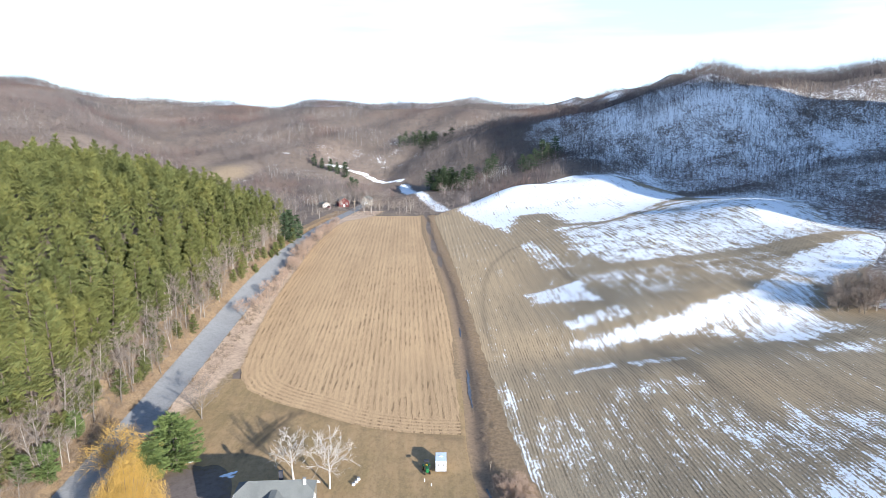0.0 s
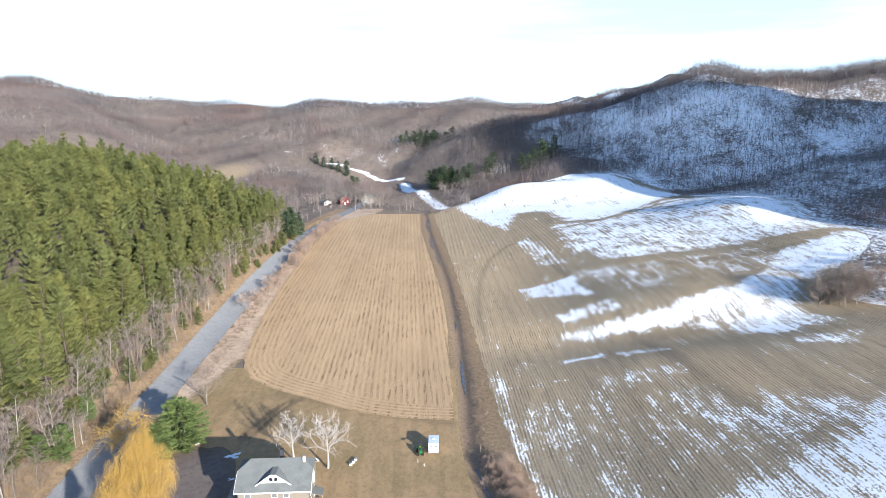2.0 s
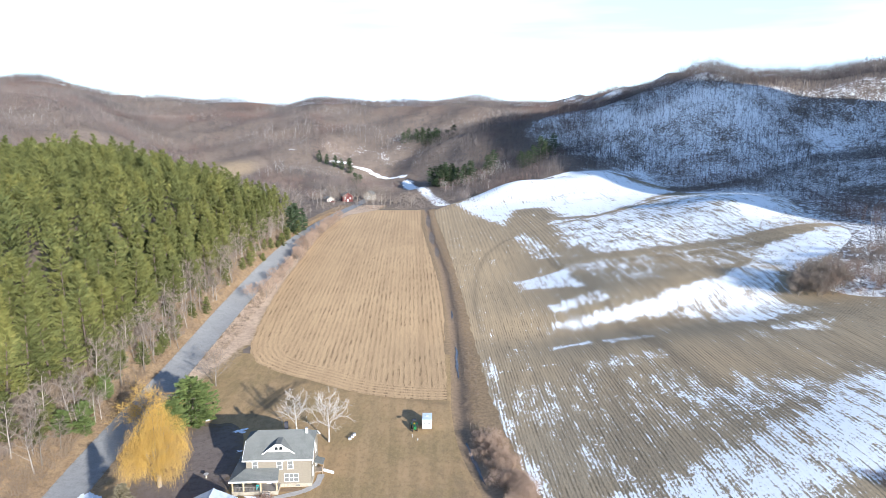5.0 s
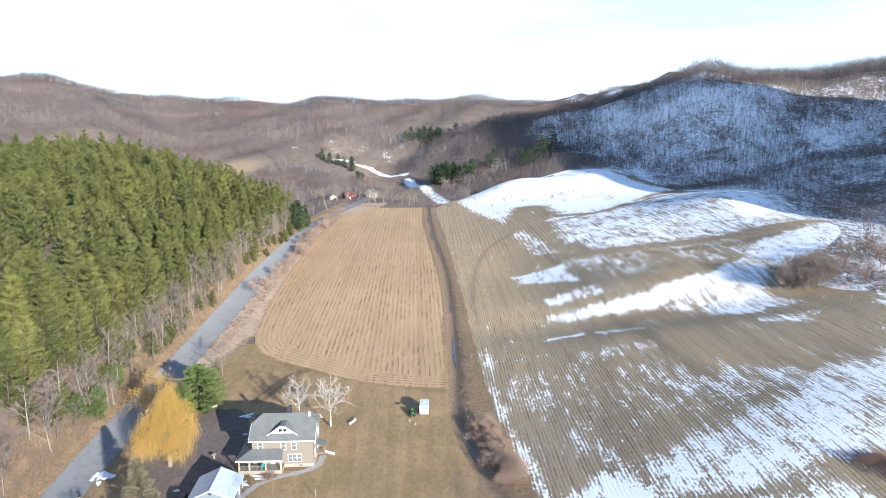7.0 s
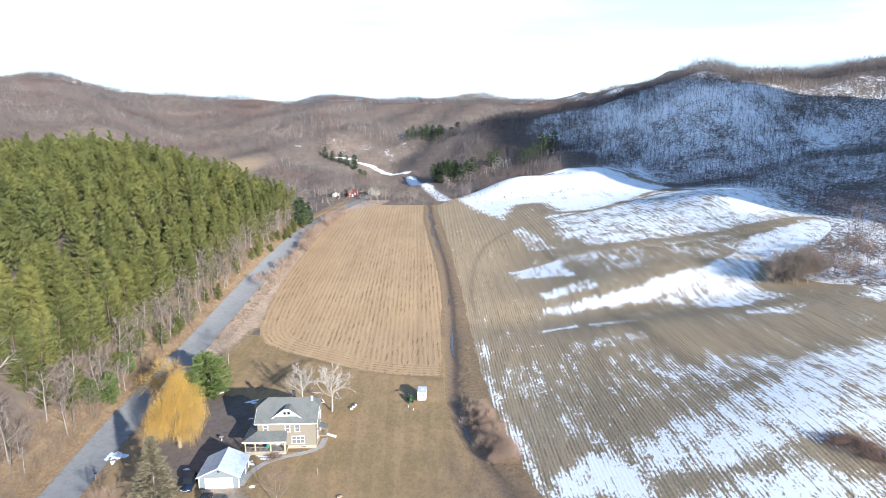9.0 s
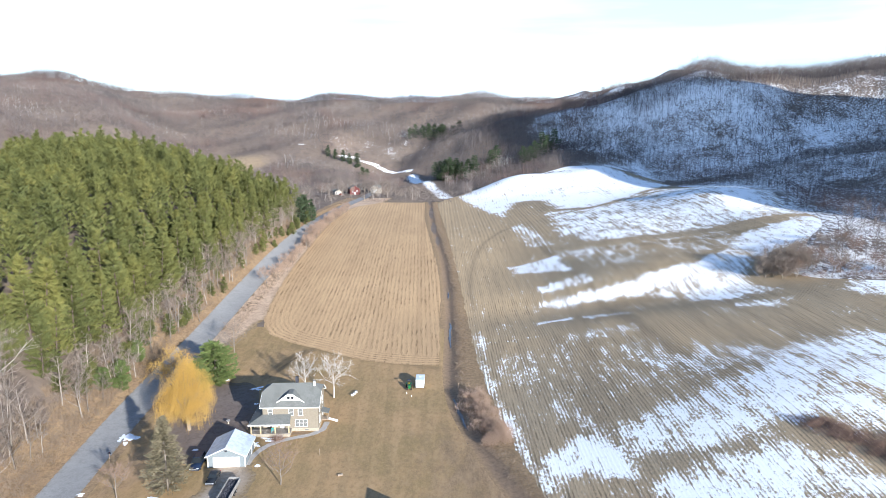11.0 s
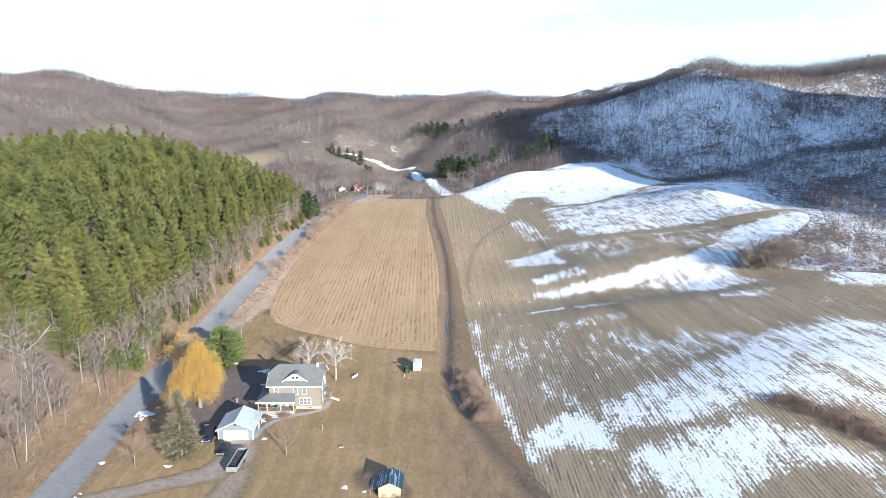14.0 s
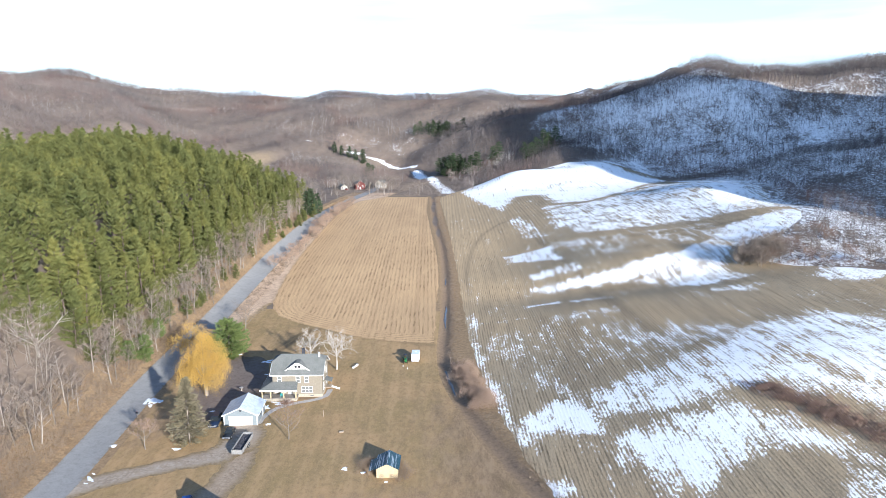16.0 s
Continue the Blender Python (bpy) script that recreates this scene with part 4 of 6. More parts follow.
def solid(verts, faces, thick=0.0):
    bm = bmesh.new()
    vs = [bm.verts.new(v) for v in verts]
    for f in faces:
        bm.faces.new([vs[i] for i in f])
    bmesh.ops.recalc_face_normals(bm, faces=bm.faces)
    if thick:
        bmesh.ops.solidify(bm, geom=list(bm.faces), thickness=thick)
    return bm


def prism(outline, y0, y1):
    """An outline in x and z, drawn out along y."""
    n = len(outline)
    v = [(x, y0, z) for x, z in outline] + [(x, y1, z) for x, z in outline]
    f = [list(range(n)), list(range(n, 2 * n))[::-1]] + [[i, (i + 1) % n, (i + 1) % n + n, i + n] for i in range(n)]
    return solid(v, f)


def siding(name, colour, pitch, dark=0.75, rough=0.75):
    n = Nodes(name, rough, 0.2)
    w = n.wave(1.0 / pitch / 2, n.pos(world_space=False), 0.0, 1, 0, "Z")
    f = n.noise(2.2, 5, n.pos((1, 1, 3), 0, False))
    col = n.mix(n.range(f, 0.35, 0.65), tuple(c * 0.85 for c in colour), colour)
    n.colour(n.mix(n.range(w, 0.0, 0.25, 1, 0), col, tuple(c * dark for c in colour)))
    return n.bump(w, 0.5, 0.02)


def shingles(name, a, b):
    n = Nodes(name, 0.9, 0.15)
    f = n.noise(7.0, 4, n.pos((1, 1, 1), 0, False), 0.7)
    g = n.noise(0.5, 4, n.pos((1, 1, 1), 0, False), 0.6)
    w = n.wave(3.4, n.pos(world_space=False), 0.4, 2, 1, "Z")
    col = n.mix(n.range(f, 0.3, 0.7), a, b)
    col = n.mix(n.range(g, 0.4, 0.7, 0, 0.4), col, tuple(c * 0.8 for c in a))
    n.colour(col)
    return n.bump(n.math("ADD", f, w), 0.5, 0.03)


def ribbed(name, colour, pitch=0.25, metal=0.35, rough=0.45, rust=None, axis="Y"):
    n = Nodes(name, rough, 0.4)
    v = n.pos(world_space=False)
    w = n.wave(1 / pitch / 2, v, 0, 1, 0, axis)
    f = n.noise(1.2, 5, v)
    col = n.mix(n.range(f, 0.35, 0.7), colour, tuple(c * 0.8 for c in colour))
    if rust:
        col = n.mix(n.range(n.noise(1.1, 3, n.pos((4.0, 0.22, 1), 0, False)), 0.55, 0.60), col, rust)
    n.colour(col).set("Metallic", metal)
    return n.bump(n.range(w, 0.75, 1.0), 0.6, 0.03)


M_SIDING = siding("tan_shingle_siding", (0.272, 0.235, 0.182), 0.13)
M_WHITE = plain("white_trim_paint", (0.80, 0.79, 0.76), 0.5, 0.06)
M_STONE = plain("pale_foundation_stone", (0.36, 0.315, 0.245), 0.9, 0.2, 2.5, bump=0.5)
M_ROOF = shingles("grey_asphalt_shingles", (0.135, 0.138, 0.128), (0.22, 0.222, 0.206))
M_GLASS = plain("dark_window_glass", (0.17, 0.17, 0.165), 0.08, 0.1, spec=0.6, bump=0.0)
M_DECK = plain("grey_deck_boards", (0.22, 0.20, 0.18), 0.8, 0.15)
M_TEAL = plain("teal_plastic", (0.03, 0.30, 0.30), 0.4)
M_GARAGE = siding("blue_grey_vinyl_siding", (0.235, 0.265, 0.28), 0.16)
M_METAL = ribbed("pale_blue_metal_roofing", (0.66, 0.71, 0.76), 0.3, 0.15, 0.42)
M_DOOR = siding("white_garage_door", (0.80, 0.78, 0.73), 0.53, 0.85)
M_CONCRETE = plain("pale_concrete", (0.42, 0.39, 0.36), 0.85, 0.12, 1.5)
M_NAVY = plain("dark_navy_car_paint", (0.010, 0.018, 0.04), 0.3, 0.2, spec=0.3, bump=0.0)
M_CARBLACK = plain("dark_grey_car_paint", (0.015, 0.018, 0.024), 0.3, 0.2, spec=0.3, bump=0.0)
M_CARGLASS = plain("dark_car_glass", (0.02, 0.024, 0.028), 0.12, 0.1, spec=0.4, bump=0.0)
M_BLUE = plain("bright_blue_car_paint", (0.02, 0.07, 0.26), 0.3, 0.15, spec=0.4, bump=0.0)
M_TYRE = plain("black_rubber", (0.02, 0.02, 0.02), 0.9, 0.2)
M_CHROME = plain("bright_metal", (0.55, 0.56, 0.58), 0.3, 0.1, metal=0.8, bump=0.0)
M_LAMP = plain("clear_lamp_lens", (0.75, 0.77, 0.8), 0.12, 0.05, spec=0.7, bump=0.0)
M_RED = plain("red_lamp_lens", (0.35, 0.02, 0.02), 0.2)
M_TRAILER = plain("weathered_grey_steel", (0.30, 0.29, 0.28), 0.6, 0.2, metal=0.3)
M_LOAD = plain("dark_load", (0.05, 0.05, 0.06), 0.9, 0.4, 1.5, bump=0.8)
M_SHEDWALL = siding("cream_board_siding", (0.55, 0.44, 0.27), 0.2)
M_SHEDROOF = ribbed("dark_teal_metal_sheets", (0.035, 0.09, 0.12), 0.5, 0.4, 0.4, (0.42, 0.47, 0.50))
M_CAMPER = plain("white_painted_panel", (0.78, 0.79, 0.80), 0.45, 0.06)
M_CAMPTOP = plain("pale_blue_grey_roof_sheet", (0.60, 0.66, 0.72), 0.6, 0.08)
M_GREEN = plain("green_machine_paint", (0.02, 0.13, 0.04), 0.35, 0.2)
M_YELLOW = plain("yellow_machine_paint", (0.65, 0.50, 0.03), 0.4, 0.1)
M_OLDWOOD = plain("weathered_wood", (0.33, 0.26, 0.19), 0.85, 0.25, 4)
M_SNOW = plain("old_snow", (0.80, 0.83, 0.88), 0.7, 0.06, 1.2, bump=0.6, spec=0.2)
M_REDWALL = siding("red_house_siding", (0.16, 0.05, 0.045), 0.2)
M_CREAMWALL = siding("cream_house_siding", (0.45, 0.41, 0.35), 0.2)
# brown yard soil, darkened by house and tree shade painted into its colour
M_BARE_SHADE = soil_material("shade_darkened_bare_yard", (0.158, 0.127, 0.112), (0.195, 0.157, 0.132), (0.115, 0.092, 0.08), 0.12, False, 2.2, 0.5, (0.230, 0.170, 0.104), (0.62, 1.1))


def window(parent, x, z, w, h, y, panes=1, turn=0, sides=None):
    """A window in a wall that faces -y (turn 0) or +x (turn 90), with frame, sill and panes."""
    win = new("window")
    win.parent = parent
    win.matrix_basis = pose(*((x, y, z) if not turn else (y, x, z)), 0, 0, turn)
    f = bmesh.new()
    t = 0.11
    for a in ((-w / 2 - t, w / 2 + t, h / 2, h / 2 + t), (-w / 2 - t, -w / 2, -h / 2, h / 2), (w / 2, w / 2 + t, -h / 2, h / 2)):
        box(a[0], a[1], -0.06, 0.02, a[2], a[3], 0, f)
    for i in range(1, panes):
        m = -w / 2 + w * i / panes
        box(m - 0.05, m + 0.05, -0.055, 0.02, -h / 2, h / 2, 0, f)
    for i in range(panes):
        a, b = -w / 2 + w * i / panes + (0.05 if i else 0), -w / 2 + w * (i + 1) / panes - (0.05 if i < panes - 1 else 0)
        box(a, b, -0.05, 0.02, -0.03, 0.03, 0, f)
    part("frame", f, M_WHITE, win, "white painted window frame")
    part("sill", box(-w / 2 - t - 0.04, w / 2 + t + 0.04, -0.11, 0.02, -h / 2 - 0.1, -h / 2), M_WHITE, win)
    for i in range(panes):
        a, b = -w / 2 + w * i / panes, -w / 2 + w * (i + 1) / panes
        part("pane", box(a, b, -0.025, -0.012, -h / 2, h / 2), M_GLASS, win)
    return win


def farmhouse(at, turn):
    e = thing("farmhouse", "two-storey tan shingled farmhouse with grey roof and front porch", "house", at, turn)
    W, D, E, R = 5.95, 4.5, 5.9, 9.4
    s = (R - E) / (D + 0.55)
    zc, xc = 8.15, 4.5
    yc = (R - zc) / s
    # walls with clipped gable ends
    v = []
    for x in (-W, W):
        v += [(x, -D, 0.7), (x, D, 0.7), (x, D, E + 0.3), (x, yc - 0.05, zc - 0.12), (x, -yc + 0.05, zc - 0.12), (x, -D, E + 0.3)]
    part("wall", solid(v, [[0, 1, 2, 3, 4, 5], [6, 7, 8, 9, 10, 11], [0, 6, 11, 5], [1, 7, 8, 2], [0, 1, 7, 6], [2, 8, 9, 3], [3, 9, 10, 4], [4, 10, 11, 5]]), M_SIDING, e)
    part("foundation", box(-W - 0.05, W + 0.05, -D - 0.05, D + 0.05, -0.3, 0.72), M_STONE, e, "pale stone foundation")
    o, ov = D + 0.55, W + 0.5
    rv = [(-ov, -o, E), (ov, -o, E), (ov, -yc, zc), (xc, 0, R), (-xc, 0, R), (-ov, -yc, zc), (-ov, o, E), (ov, o, E), (ov, yc, zc), (-ov, yc, zc)]
    roof = part("roof", solid(rv, [[0, 1, 2, 3, 4, 5], [7, 6, 9, 4, 3, 8], [2, 8, 3], [9, 5, 4]], 0.16), M_ROOF, e, "grey asphalt shingle roof with clipped gables")
    part("fascia", box(-ov, ov, -o - 0.04, -o + 0.02, E - 0.26, E - 0.02), M_WHITE, roof)
    part("fascia", box(-ov, ov, o - 0.02, o + 0.04, E - 0.26, E - 0.02), M_WHITE, roof)
    for x in (-ov, ov):
        for q in (-1, 1):
            part("rake_board", solid([(x, q * o, E - 0.02), (x, q * yc, zc - 0.02), (x, q * yc, zc - 0.3), (x, q * o, E - 0.3)], [[0, 1, 2, 3]], 0.06), M_WHITE, roof)
    # gabled dormer in the front slope
    dx, dz0, dz1 = 2.5, 6.75, 8.35
    y0 = -o + (dz0 - E) / s + 0.1
    dr = part("dormer", prism([(-dx, dz0), (dx, dz0), (0.45, dz1), (-0.45, dz1)], y0, y0 + 2.4), M_WHITE, e, "white gabled dormer with two small windows")
    yb = -o + (dz1 + 0.15 - E) / s
    rb = -o + (dz0 - E) / s
    part("dormer_roof", solid([(-dx - 0.5, y0 - 0.3, dz0 - 0.12), (-0.5, y0 - 0.3, dz1 + 0.14), (0.5, y0 - 0.3, dz1 + 0.14), (dx + 0.5, y0 - 0.3, dz0 - 0.12), (dx + 0.5, rb + 0.05, dz0 - 0.08), (0.5, yb + 0.1, dz1 + 0.14), (-0.5, yb + 0.1, dz1 + 0.14), (-dx - 0.5, rb + 0.05, dz0 - 0.08)],
                              [[0, 1, 6, 7], [1, 2, 5, 6], [2, 3, 4, 5]], 0.12), M_ROOF, dr)
    for q in (-1, 1):
        part("rake_board", solid([(q * (dx + 0.55), y0 - 0.34, dz0 - 0.1), (q * 0.5, y0 - 0.34, dz1 + 0.17), (q * 0.5, y0 - 0.34, dz1 - 0.12), (q * (dx + 0.55), y0 - 0.34, dz0 - 0.38)], [[0, 1, 2, 3]], 0.06), M_WHITE, dr)
    part("ridge_board", box(-0.5, 0.5, y0 - 0.37, y0 - 0.31, dz1 - 0.12, dz1 + 0.17), M_WHITE, dr)
    for x in (-0.42, 0.42):
        part("window_pane", box(x - 0.28, x + 0.28, y0 - 0.04, y0 + 0.02, dz0 + 0.45, dz0 + 1.0), M_CARGLASS, dr)
    ch = part("chimney", box(W - 1.4, W - 0.95, -0.75, -0.3, 8.0, 9.9, 0.03), M_WHITE, e, "narrow white-painted chimney")
    part("cap", box(W - 1.46, W - 0.89, -0.81, -0.24, 9.9, 9.98), M_TRAILER, ch)
    part("chimney", box(0.2, 0.85, 1.4, 2.0, 7.5, 10.1, 0.03), M_LOAD, e, "dark brick chimney behind the ridge")
    for x in (-4.3, 0.2, 2.2):
        window(e, x, 4.55, 0.85, 1.5, -D)
    window(e, 2.3, 1.95, 2.5, 1.5, -D, 3)
    for y, z in ((-2.2, 4.5), (1.8, 4.5), (1.4, 2.0), (-2.4, 2.0)):
        window(e, y, z, 0.9, 1.5, W, turn=90)
    for x in (3.4,):
        part("cellar_window", box(x - 0.4, x + 0.4, -D - 0.075, -D - 0.04, 0.22, 0.5), M_GLASS, e)
    # porch round the front left corner
    x0, x1, yp, zp = -8.5, 0.4, -7.3, 0.75
    po = part("porch_deck", box(x0 + 0.35, x1 - 0.2, yp + 0.35, -D - 0.06, -0.3, zp), M_STONE, e, "porch on a pale stone base")
    part("porch_floor", box(x0 + 0.3, x1 - 0.15, yp + 0.3, -D - 0.06, zp, zp + 0.06), M_DECK, po)
    part("porch_base", box(x0 + 0.35, -W - 0.06, -D - 0.05, 1.5, -0.3, zp), M_STONE, po)
    zr, zt = 3.05, 4.05
    pr = [(x0, yp, zr), (x1, yp, zr), (x1 - 0.3, -D - 0.02, zt), (-W - 0.02, -D - 0.02, zt), (x0, 2.0, zr), (-W - 0.02, 1.7, zt)]
    part("porch_roof", solid(pr, [[0, 1, 2, 3], [0, 3, 5, 4]], 0.14), M_ROOF, e, "grey shingled hip roof over the porch")
    part("porch_fascia", box(x0, x1, yp - 0.03, yp + 0.03, zr - 0.3, zr - 0.02), M_WHITE, po)
    part("porch_fascia", box(x0 - 0.03, x0 + 0.03, yp, 2.0, zr - 0.3, zr - 0.02), M_WHITE, po)
    for x in (x0 + 0.5, x0 + 2.5, x0 + 5.6, x1 - 0.4):
        part("post", box(x - 0.13, x + 0.13, yp + 0.4, yp + 0.66, zp, zr - 0.1, 0.02), M_SHEDWALL, po)
    for y in (-3.8, -0.8, 1.4):
        part("post", box(x0 + 0.4, x0 + 0.66, y - 0.13, y + 0.13, zp, zr - 0.1, 0.02), M_SHEDWALL, po)
    part("railing", box(x0 + 0.5, x0 + 5.6, yp + 0.46, yp + 0.54, zp + 0.82, zp + 0.9), M_DECK, po)
    for i in range(20):
        part("baluster", box(x0 + 0.75 + i * 0.25, x0 + 0.79 + i * 0.25, yp + 0.48, yp + 0.52, zp + 0.06, zp + 0.82), M_DECK, po)
    door = part("door", box(-2.3, -1.35, -D - 0.06, -D + 0.02, zp + 0.08, zp + 2.15), M_WHITE, e, "white front door with a glass light")
    part("door_light", box(-2.1, -1.55, -D - 0.075, -D - 0.055, zp + 1.0, zp + 1.95), M_GLASS, door)
    window(e, -3.6, 2.0, 1.3, 1.3, -D, 2)
    window(e, -5.0, 2.0, 0.8, 1.3, -D)
    st = bmesh.new()
    for i in range(4):
        box(-2.6, -1.2, yp - 0.3 * i, yp + 0.35 - 0.3 * i, -0.3, zp - 0.19 * (i + 0.9), 0, st)
    part("steps", st, M_CONCRETE, po)
    # side stoop
    stoop = part("stoop", box(W + 0.05, W + 1.6, -0.6, 1.2, 0.55, 0.72), M_OLDWOOD, e, "small wooden side stoop with a ramp")
    for y in (-0.5, 1.1):
        part("post", box(W + 1.45, W + 1.55, y - 0.06, y + 0.06, -0.2, 1.65), M_OLDWOOD, stoop)
    part("ramp", solid([(W + 1.6, -0.5, 0.72), (W + 1.6, 0.4, 0.72), (W + 3.6, 0.4, 0.05), (W + 3.6, -0.5, 0.05)], [[0, 1, 2, 3]], 0.08), M_WHITE, stoop)
    part("stoop_roof", solid([(W + 0.05, -0.9, 2.9), (W + 0.05, 1.5, 2.9), (W + 1.8, 1.5, 2.4), (W + 1.8, -0.9, 2.4)], [[0, 1, 2, 3]], 0.08), M_ROOF, stoop)
    return e


def garage(at, turn):
    e = thing("garage", "blue-grey garage with pale metal roof and white door", "garage", at, turn)
    W, D, E, R = 3.6, 7.2, 2.65, 4.35
    part("wall", prism([(-W, -0.2), (W, -0.2), (W, E), (0, R - 0.12), (-W, E)], 0, D), M_GARAGE, e)
    k = (R - E) / W
    for q in (-1, 1):
        part("roof_panel", solid([(0, -0.35, R), (q * (W + 0.4), -0.35, E - 0.4 * k + 0.03), (q * (W + 0.4), D + 0.3, E - 0.4 * k + 0.03), (0, D + 0.3, R)], [[0, 1, 2, 3]], 0.1), M_METAL, e)
        part("rake_trim", solid([(0, -0.38, R - 0.02), (q * (W + 0.42), -0.38, E - 0.4 * k), (q * (W + 0.42), -0.38, E - 0.4 * k - 0.18), (0, -0.38, R - 0.22)], [[0, 1, 2, 3]], 0.05), M_WHITE, e)
        part("corner_trim", box(q * W - 0.1, q * W + 0.1, -0.03, 0.1, 0, E, 0.01), M_WHITE, e)
        part("corner_trim", box(q * W - 0.08, q * W + 0.08, D - 0.1, D + 0.03, 0, E, 0.01), M_WHITE, e)
        part("eave_trim", box(q * (W + 0.42) - 0.03, q * (W + 0.42) + 0.03, -0.35, D + 0.3, E - 0.4 * k - 0.14, E - 0.4 * k + 0.02), M_WHITE, e)
    part("ridge_cap", prism([(-0.25, R - 0.08), (0, R + 0.06), (0.25, R - 0.08)], -0.38, D + 0.33), M_METAL, e)
    d = part("garage_door", box(-2.4, 2.4, -0.06, 0.05, 0.02, 2.1), M_DOOR, e, "wide white sectional garage door")
    for i in range(1, 4):
        part("panel_joint", box(-2.4, 2.4, -0.068, -0.055, 0.52 * i - 0.012, 0.52 * i + 0.012), M_CONCRETE, d)
    part("door_frame", join_boxes((-2.56, -2.4, -0.05, 0.05, 0, 2.24), (2.4, 2.56, -0.05, 0.05, 0, 2.24), (-2.4, 2.4, -0.05, 0.05, 2.1, 2.24)), M_WHITE, e)
    part("gable_vent", box(-0.22, 0.22, -0.05, 0.02, 3.3, 3.65), M_LOAD, e)
    part("side_door", box(W - 0.02, W + 0.05, 4.6, 5.5, 0.02, 2.05), M_WHITE, e)
    part("side_window", box(W - 0.02, W + 0.04, 2.2, 3.1, 1.1, 2.0), M_GLASS, e)
    return e


def join_boxes(*bs):
    bm = bmesh.new()
    for b in bs:
        box(*b, 0, bm)
    return bm


def wheel(parent, x, y, r=0.34, w=0.23):
    t = part("wheel", tube((x - w / 2, y, r), (x + w / 2, y, r), r, n=18), M_TYRE, parent)
    s = 1 if x > 0 else -1
    part("rim", tube((x + s * w * 0.35, y, r), (x + s * w * 0.53, y, r), r * 0.62, n=14), M_CHROME, t)


def car(name, label, at, turn, L, W, H, paint, boxy):
    """A car, nose towards -y."""
    e = thing(name, label, "car", at, turn)
    bm = box(-W / 2, W / 2, -L / 2, L / 2, 0.28, H * 0.56, 0)
    for v in bm.verts:
        if v.co.z > 0.5:
            v.co.x *= 0.94
            v.co.z -= 0.10 if v.co.y < 0 else 0.0
    bmesh.ops.bevel(bm, geom=list(bm.edges), offset=0.14, segments=3, affect="EDGES")
    part("body", bm, paint, e, smooth=True)
    a, b, c, d = ((-L * 0.20, -L * 0.06, L * 0.40, L * 0.47) if boxy else (-L * 0.16, -L * 0.02, L * 0.22, L * 0.40))
    zb, zt = H * 0.53, H - 0.03
    w0, w1 = W * 0.46, W * 0.38
    cab = solid([(-w0, a, zb), (w0, a, zb), (w0, d, zb), (-w0, d, zb), (-w1, b, zt), (w1, b, zt), (w1, c, zt), (-w1, c, zt)],
                [[0, 1, 5, 4], [1, 2, 6, 5], [2, 3, 7, 6], [3, 0, 4, 7], [4, 5, 6, 7], [0, 3, 2, 1]])
    bmesh.ops.bevel(cab, geom=list(cab.edges), offset=0.06, segments=2, affect="EDGES")
    part("cabin_glass", cab, M_CARGLASS, e, "dark car windows")
    roof = box(-w1 - 0.02, w1 + 0.02, b - 0.03, c + 0.03, zt - 0.05, zt + 0.03, 0.025)
    part("roof", roof, paint, e)
    for q in (-1, 1):
        for y in (-L * 0.31, L * 0.30):
            wheel(e, q * (W / 2 - 0.1), y)
        part("headlight", box(q * W * 0.33 - 0.2, q * W * 0.33 + 0.2, -L / 2 - 0.02, -L / 2 + 0.1, H * 0.36, H * 0.43, 0.02), M_LAMP, e)
        part("tail_light", box(q * W * 0.38 - 0.1, q * W * 0.38 + 0.1, L / 2 - 0.08, L / 2 + 0.02, H * 0.38, H * 0.5, 0.02), M_RED, e)
        part("wing_mirror", box(q * (W / 2 + 0.02) - 0.09, q * (W / 2 + 0.02) + 0.09, a + 0.2, a + 0.36, zb + 0.02, zb + 0.18, 0.02), paint, e)
    part("bumper", box(-W * 0.46, W * 0.46, -L / 2 - 0.06, -L / 2 + 0.1, 0.3, 0.5, 0.04), M_LOAD, e)
    part("grille", box(-W * 0.22, W * 0.22, -L / 2 - 0.03, -L / 2 + 0.05, 0.5, 0.68, 0.01), M_CHROME, e)
    return e


def utility_trailer(at, turn):
    e = thing("utility_trailer", "grey steel utility trailer carrying a dark load", "trailer", at, turn)
    W, L = 1.05, 3.6
    part("bed", box(-W, W, -L, L, 0.55, 0.65), M_TRAILER, e)
    for q in (-1, 1):
        part("side_panel", box(q * W - 0.03, q * W + 0.03, -L, L, 0.65, 1.45), M_TRAILER, e)
        for y in (-2.6, -0.9, 0.9, 2.6):
            part("stake", box(q * (W + 0.05) - 0.04, q * (W + 0.05) + 0.04, y - 0.05, y + 0.05, 0.5, 1.5), M_TRAILER, e)
        for y in (0.0, 0.85):
            wheel(e, q * (W + 0.02), y, 0.33, 0.2)
    part("tailgate", box(-W, W, -L - 0.05, -L + 0.02, 0.5, 1.5), M_TRAILER, e)
    part("front_panel", box(-W, W, L - 0.02, L + 0.05, 0.65, 1.5), M_TRAILER, e)
    part("drawbar", tube((0, L, 0.55), (0, L + 1.4, 0.45), 0.06), M_TRAILER, e)
    r = np.random.default_rng(3)
    bm = bmesh.new()
    bmesh.ops.create_grid(bm, x_segments=10, y_segments=30, size=1)
    for v in bm.verts:
        v.co = (v.co.x * (W - 0.06), v.co.y * (L - 0.06), 1.05 + float(r.normal(0, 0.09)))
    part("load", bm, M_LOAD, e, "heap of dark material")
    return e


